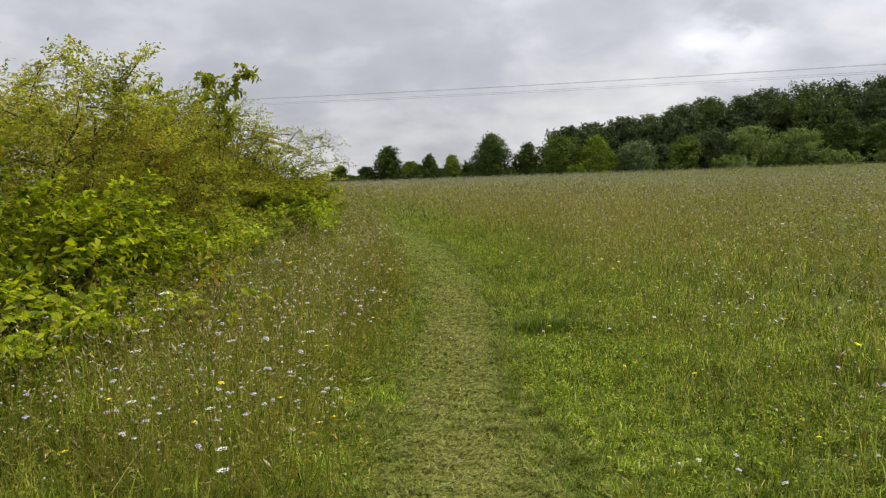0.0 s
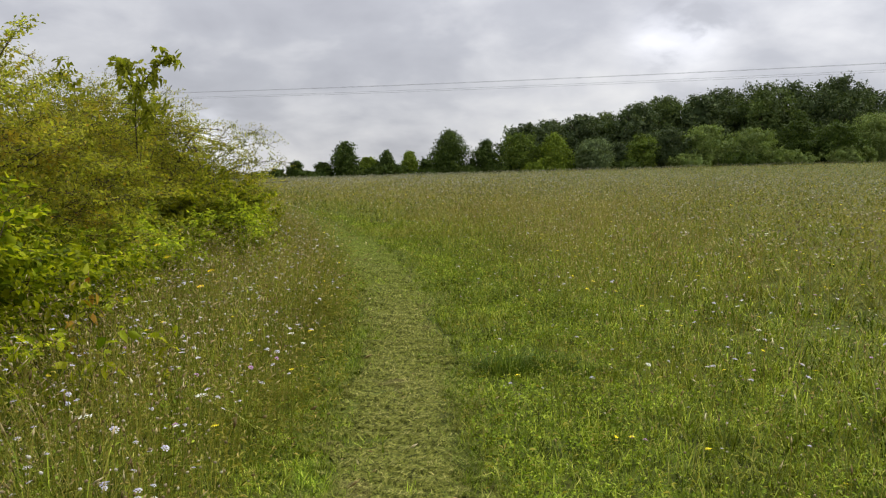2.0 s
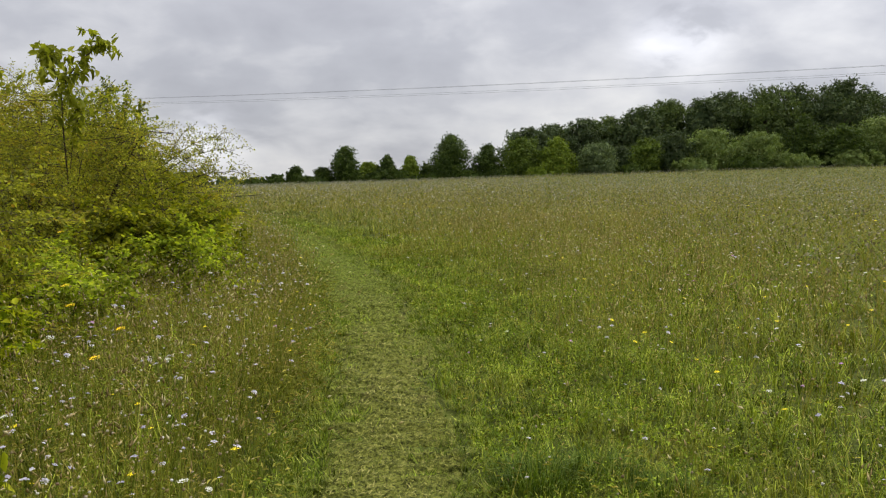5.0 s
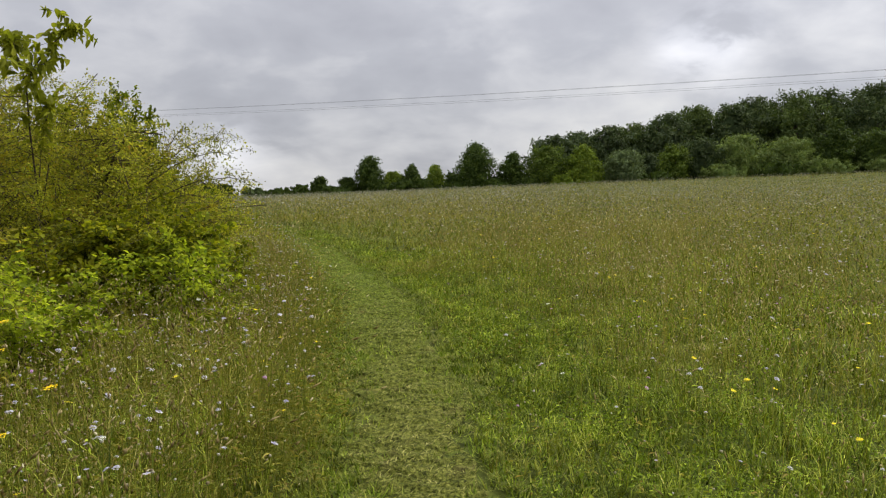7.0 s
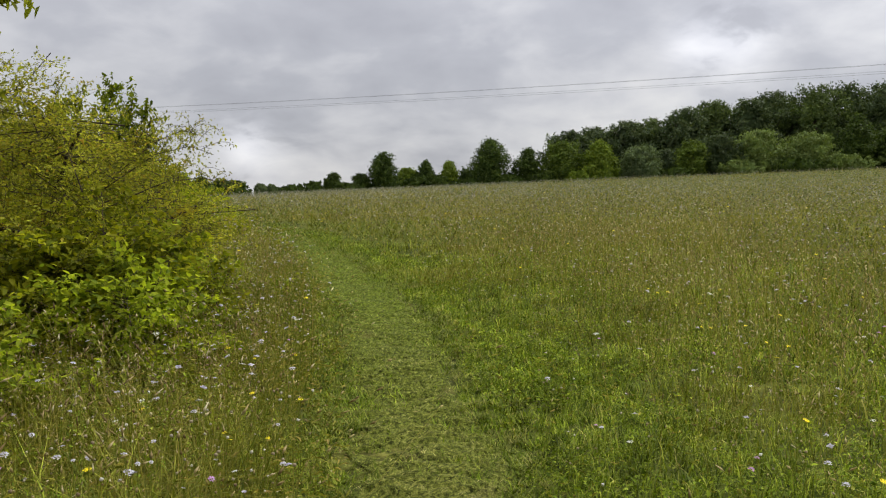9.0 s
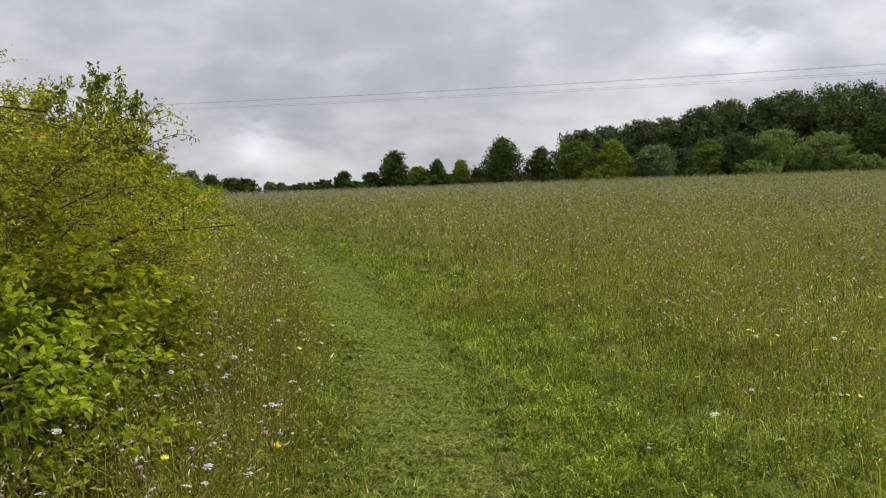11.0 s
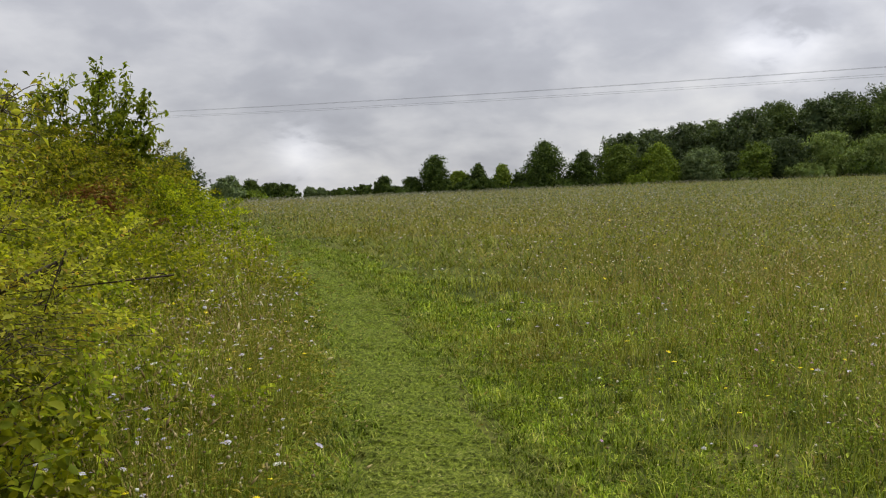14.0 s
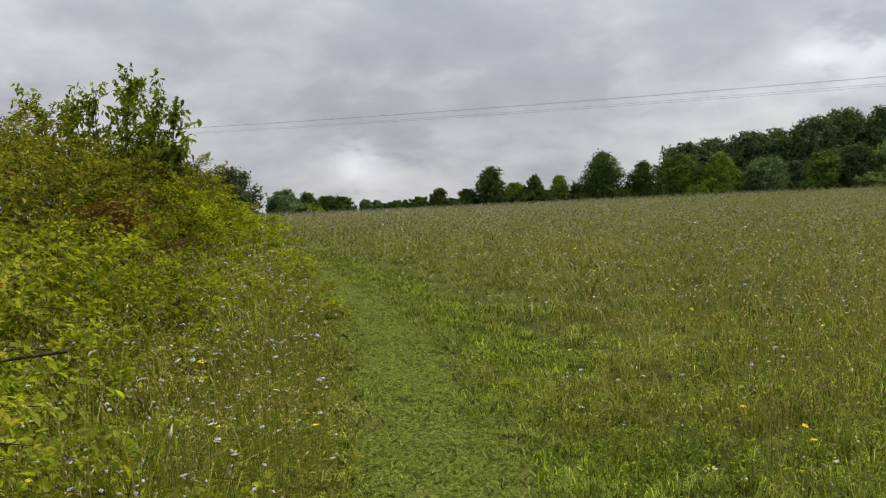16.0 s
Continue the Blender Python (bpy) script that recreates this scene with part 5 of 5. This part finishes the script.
def tree(name, label, category, x, y, top, width, mat, base=0.0, boughs=40, bough=0.16, leaves=4000, size=0.24, trunk=True, conic=False, group=""):
    """A far tree: trunk with limbs, and a crown of leafy boughs, each a flattened uneven tuft of many leaf clumps. top and width in metres."""
    root = new(name)
    root.location = (x, y, float(gz(x, y)))
    tagged(root, label, category, group)
    ph = rng.uniform(0, 6.283, 3)
    f = (np.arange(boughs) + rng.random(boughs)) / boughs
    a = np.arange(boughs) * 2.4 + rng.normal(0, 0.3, boughs)
    if conic:
        out = np.clip(1 - (np.where(f < 0.26, (f - 0.26) * 1.4, f - 0.26) / 0.76) ** 2, 0.03, 1) ** 0.9
    else:
        out = np.clip(1 - ((f - 0.36) / 0.66) ** 2, 0.03, 1) ** 0.62
    out = out * (1 + 0.13 * np.sin(2 * a + ph[0]) + 0.10 * np.sin(3 * a + 5 * f + ph[1]) + rng.normal(0, 0.10, boughs))
    r = bough * min(width, top) * rng.uniform(0.5, 1.4, boughs) * (1.1 - 0.4 * f)
    off = np.clip(out * width * 0.5 - 0.75 * r, 0, None)
    flat = rng.uniform(0.5, 1.05, boughs)
    cz = base + (top - base) * f * 0.97
    cz = np.minimum(cz, top - r * flat)
    c = np.stack([off * np.cos(a), off * np.sin(a), np.maximum(cz, 0.35 * r)], 1)
    k = rng.choice(boughs, leaves, p=r * r / (r * r).sum())
    v = unit(rng.normal(0, 1, (leaves, 3)) + np.array([0, 0, 0.45]))
    lump = 1 + 0.22 * np.sin(5 * v[:, 0] + k) * np.sin(5 * v[:, 1] + 2 * k) + 0.12 * np.sin(9 * v[:, 2] + 3 * k)
    depth = (1 - 0.45 * rng.random(leaves) ** 2 + 0.45 * rng.random(leaves) ** 7)[:, None] * lump[:, None]
    P = c[k] + v * np.stack([r, r, r * flat], 1)[k] * depth + rng.normal(0, 0.25 * size, (leaves, 3))
    # rising sprigs that break the outline: a dozen or so to a bough
    sprig = rng.random(leaves) < 0.09
    which = rng.integers(0, 5, leaves)
    aim = unit(np.stack([np.cos(a[k] + 0.5 * (which - 2)), np.sin(a[k] + 0.5 * (which - 2)), 0.9 + 0.5 * np.sin(7.0 * k + 3.0 * which)], 1))
    reach = (r[k] * (0.75 + 0.75 * rng.random(leaves)))[:, None]
    P = np.where(sprig[:, None], c[k] + aim * reach + rng.normal(0, 0.22 * size, (leaves, 3)), P)
    N = unit(v + np.array([0, 0, 0.35]) + rng.normal(0, 0.4, (leaves, 3)))
    big = rng.uniform(0.6, 1.35, (leaves, 1))
    # the inner crown, which closes the gaps between the boughs
    m = leaves // 6
    fi = rng.random(m)
    ai = rng.uniform(0, 6.283, m)
    ro = np.interp(fi, f, out) * width * 0.5 * 0.72 * np.sqrt(rng.uniform(0.3, 1, m))
    Pi = np.stack([ro * np.cos(ai), ro * np.sin(ai), base + (top - base) * fi * 0.90], 1)
    Ni = unit(np.stack([np.cos(ai), np.sin(ai), rng.uniform(-0.2, 0.6, m)], 1))
    P, N, big = np.concatenate([P, Pi]), np.concatenate([N, Ni]), np.concatenate([big, np.full((m, 1), 2.0)])
    D = unit(np.cross(N, rng.normal(0, 1, P.shape))) * size * big
    S = np.cross(N, D) * 0.55
    n = len(P)
    me = mesh_from("crown", np.stack([P - D * 0.5 - S, P - D * 0.5 + S, P + D * 0.65], 1), [(np.arange(n)[:, None] * 3 + np.array([[0, 1, 2]]), 0)])
    placed("crown", me, [mat], root)
    if trunk:
        rad = max(0.06, top * 0.022)
        V, Q = tube_arrays(limb_points((0, 0, -0.1), (0, 0, top * 0.6), 0.1), np.linspace(rad, rad * 0.3, 7), 7)
        placed("trunk", mesh_from("trunk", V, [(Q, 0)]), [M_BARK], root)
        for j in range(2, boughs, 6):
            v2, q2 = tube_arrays(limb_points((0, 0, min(0.55 * top, 0.6 * c[j, 2])), c[j], 0.12), np.linspace(rad * 0.45, rad * 0.1, 7), 5)
            placed("limb", mesh_from("limb", v2, [(q2, 0)]), [M_BARK], root)
    return root


# the row at the meadow's far edge, west to east: name, x, y, height, width, leaf, cone
WIDER = 1.12
ROW = "row of trees along the far edge of the meadow"
for nm, x, y, top, wd, mt, cone in (
        ("field_maple", -24.9, 165, 3.3, 3.6, "mid", 0), ("oak_tree", -20.9, 165, 7.0, 4.6, "mid", 0), ("elder_bush", -16.7, 166, 4.0, 4.2, "light", 0),
        ("field_maple", -13.2, 165, 5.0, 3.4, "mid", 1), ("birch_tree", -9.0, 165, 4.7, 3.6, "light", 1), ("elder_bush", -6.2, 168, 3.2, 2.6, "mid", 0), ("oak_tree", -1.8, 165, 8.3, 7.0, "mid", 1),
        ("field_maple", 4.9, 165, 6.2, 4.8, "mid", 1), ("oak_tree", 11.0, 164, 7.2, 6.6, "fresh", 0), ("lime_tree", 17.2, 163, 7.0, 5.4, "light", 1),
        ("goat_willow", 24.6, 164, 5.8, 6.0, "grey", 0), ("hazel_bush", 29.6, 168, 5.0, 4.0, "dark", 0), ("hazel_bush", 33.5, 165, 6.2, 6.0, "fresh", 0), ("hazel_bush", 38.6, 166, 7.0, 7.0, "dark", 0),
        ("goat_willow", 45.5, 166, 7.4, 8.5, "soft", 0), ("hazel_bush", 53.8, 166, 6.8, 8.5, "soft", 0), ("rowan_tree", 62.5, 167, 9.6, 6.0, "mid", 1),
        ("goat_willow", 69.0, 166, 7.4, 8.0, "mid", 0), ("hazel_bush", 76.0, 167, 8.8, 9.0, "soft", 0), ("goat_willow", 85.0, 168, 8.5, 10.0, "mid", 0), ("hazel_bush", 95.0, 169, 8.5, 10.0, "grey", 0),
        ("bramble", 41.0, 161, 2.4, 6.5, "soft", 0), ("bramble", 50.0, 161, 2.6, 8.0, "mid", 0), ("bramble", 59.0, 162, 2.6, 8.0, "soft", 0), ("bramble", 30.0, 161, 1.6, 4.0, "mid", 0), ("bramble", 69.0, 162, 3.0, 8.0, "soft", 0), ("bramble", 1.5, 162, 1.6, 5.0, "mid", 0), ("bramble", -5.0, 163, 1.5, 5.0, "mid", 0), ("bramble", 7.6, 162, 1.7, 4.0, "mid", 0), ("bramble", 13.5, 160, 1.8, 4.0, "light", 0)):
    text = {"mid": "leafy green", "light": "light yellow-green", "grey": "grey-green bushy", "dark": "dark green", "soft": "soft green", "fresh": "fresh green"}[mt]
    tree(nm, text + " " + nm.replace("_", " ") + " at the far edge of the meadow", nm.split("_")[-1], x, y, top, wd * WIDER, FOREST[mt], 
         boughs=int(26 + 4 * top), leaves=int(2400 + 130 * top * wd), size=0.24, conic=bool(cone), group=ROW, trunk=nm != "bramble")

# bushes and hedge on the western side
for nm, x, y, top, wd, mt, cone in (
        ("oak_tree", -28.6, 158, 3.6, 3.4, "mid", 0), ("elder_bush", -26.6, 160, 1.7, 4.0, "mid", 0), ("elder_bush", -32.0, 158, 2.2, 5.4, "mid", 0), ("elder_bush", -35.6, 157, 1.8, 4.6, "mid", 0), ("young_poplar", -38.6, 155, 2.0, 2.4, "grey", 0), ("young_poplar", -40.3, 154, 2.2, 2.4, "grey", 0),
        ("elder_bush", -43.0, 150, 2.8, 4.6, "mid", 0), ("elder_bush", -45.6, 150, 3.0, 4.6, "mid", 0), ("hazel_bush", -48.4, 149, 3.7, 4.8, "mid", 0), ("hazel_bush", -51.5, 147, 3.4, 5.0, "mid", 0),
        ("goat_willow", -40.6, 118, 3.4, 4.6, "grey", 0), ("goat_willow", -37.6, 119, 1.6, 4.0, "light", 0), ("oak_tree", -46.6, 115, 6.4, 7.5, "dark", 0), ("oak_tree", -52.0, 114, 7.4, 8.0, "dark", 0),
        ("hawthorn", -28.6, 70, 3.4, 3.0, "mid", 0), ("hawthorn", -24.4, 60, 3.2, 3.0, "mid", 0), ("hawthorn", -20.5, 50, 2.9, 4.0, "mid", 0), ("hawthorn", -17.0, 43, 2.6, 4.0, "mid", 0), ("hawthorn", -35.0, 82, 3.6, 4.0, "mid", 0), ("hawthorn", -42.0, 96, 3.4, 4.0, "mid", 0)):
    near = y < 100
    tree(nm, ("dark green " if mt == "dark" else "pale grey-green " if mt == "grey" else "green ") + nm.replace("_", " ") + " in the western field hedge", nm.split("_")[-1], x, y, top, wd, FOREST[mt],
         boughs=int(24 + 4 * top), leaves=int(1600 + (420 if near else 130) * top * wd), size=0.12 if near else 0.22, conic=bool(cone), group="trees and bushes of the western hedge")

# the wood behind
k = 0
for x, y, top, wd in ((14.5, 196, 11.2, 8.5), (20.5, 202, 12.3, 9), (27, 198, 12.7, 9), (33, 203, 13.6, 9), (38.5, 197, 14.7, 9.5), (45.5, 203, 16.5, 10.5), (52, 197, 16.0, 9), (58.5, 203, 18.0, 11), (66, 198, 18.2, 11.5), (74, 203, 18.8, 12),
                      (82.5, 198, 19.0, 12.5), (91, 204, 17.2, 11), (99, 200, 16.8, 12), (108, 204, 18.0, 12), (118, 200, 19, 13), (30, 212, 13.5, 10), (48, 213, 17, 12), (64, 213, 18, 12), (86, 214, 20, 13)):
    k += 1
    tree("beech_tree", "tall dark green beech in the wood behind the meadow", "tree", x, y, top, wd * 1.42, FOREST["wood" if k in (4, 6, 9) else "dark"], base=0.06 * top, boughs=95, bough=0.10, leaves=int(6500 + 24 * top * wd), size=0.36, group="trees of the wood")

for x, top, wd in ((-11.2, 2.4, 5.0), (-15.0, 2.2, 4.0), (-18.8, 2.4, 4.4)):
    tree("bramble", "leafy green bramble at the far edge of the meadow", "bramble", x, 163, top, wd, FOREST["mid"], boughs=34, leaves=3600, size=0.24, group=ROW, trunk=False)

# ---- overhead cables ----
line = new("power_line")
line.location = (0, 112, 15)
tagged(line, "thin grey overhead cables crossing above the meadow", "cables")
for dz, dy in ((0.0, 0.0), (0.12, 0.5), (-0.62, 0.1), (-0.78, 0.5)):
    s = np.linspace(-130, 130, 53)
    pts = np.stack([s, -0.40 * s + dy, dz + 2.2 * ((s - 5) / 130) ** 2 - 0.2], 1)
    V, Q = tube_arrays(pts, np.full(53, 0.010), 4)
    placed("cable", mesh_from("cable", V, [(Q, 0)]), [M_WIRE], line)
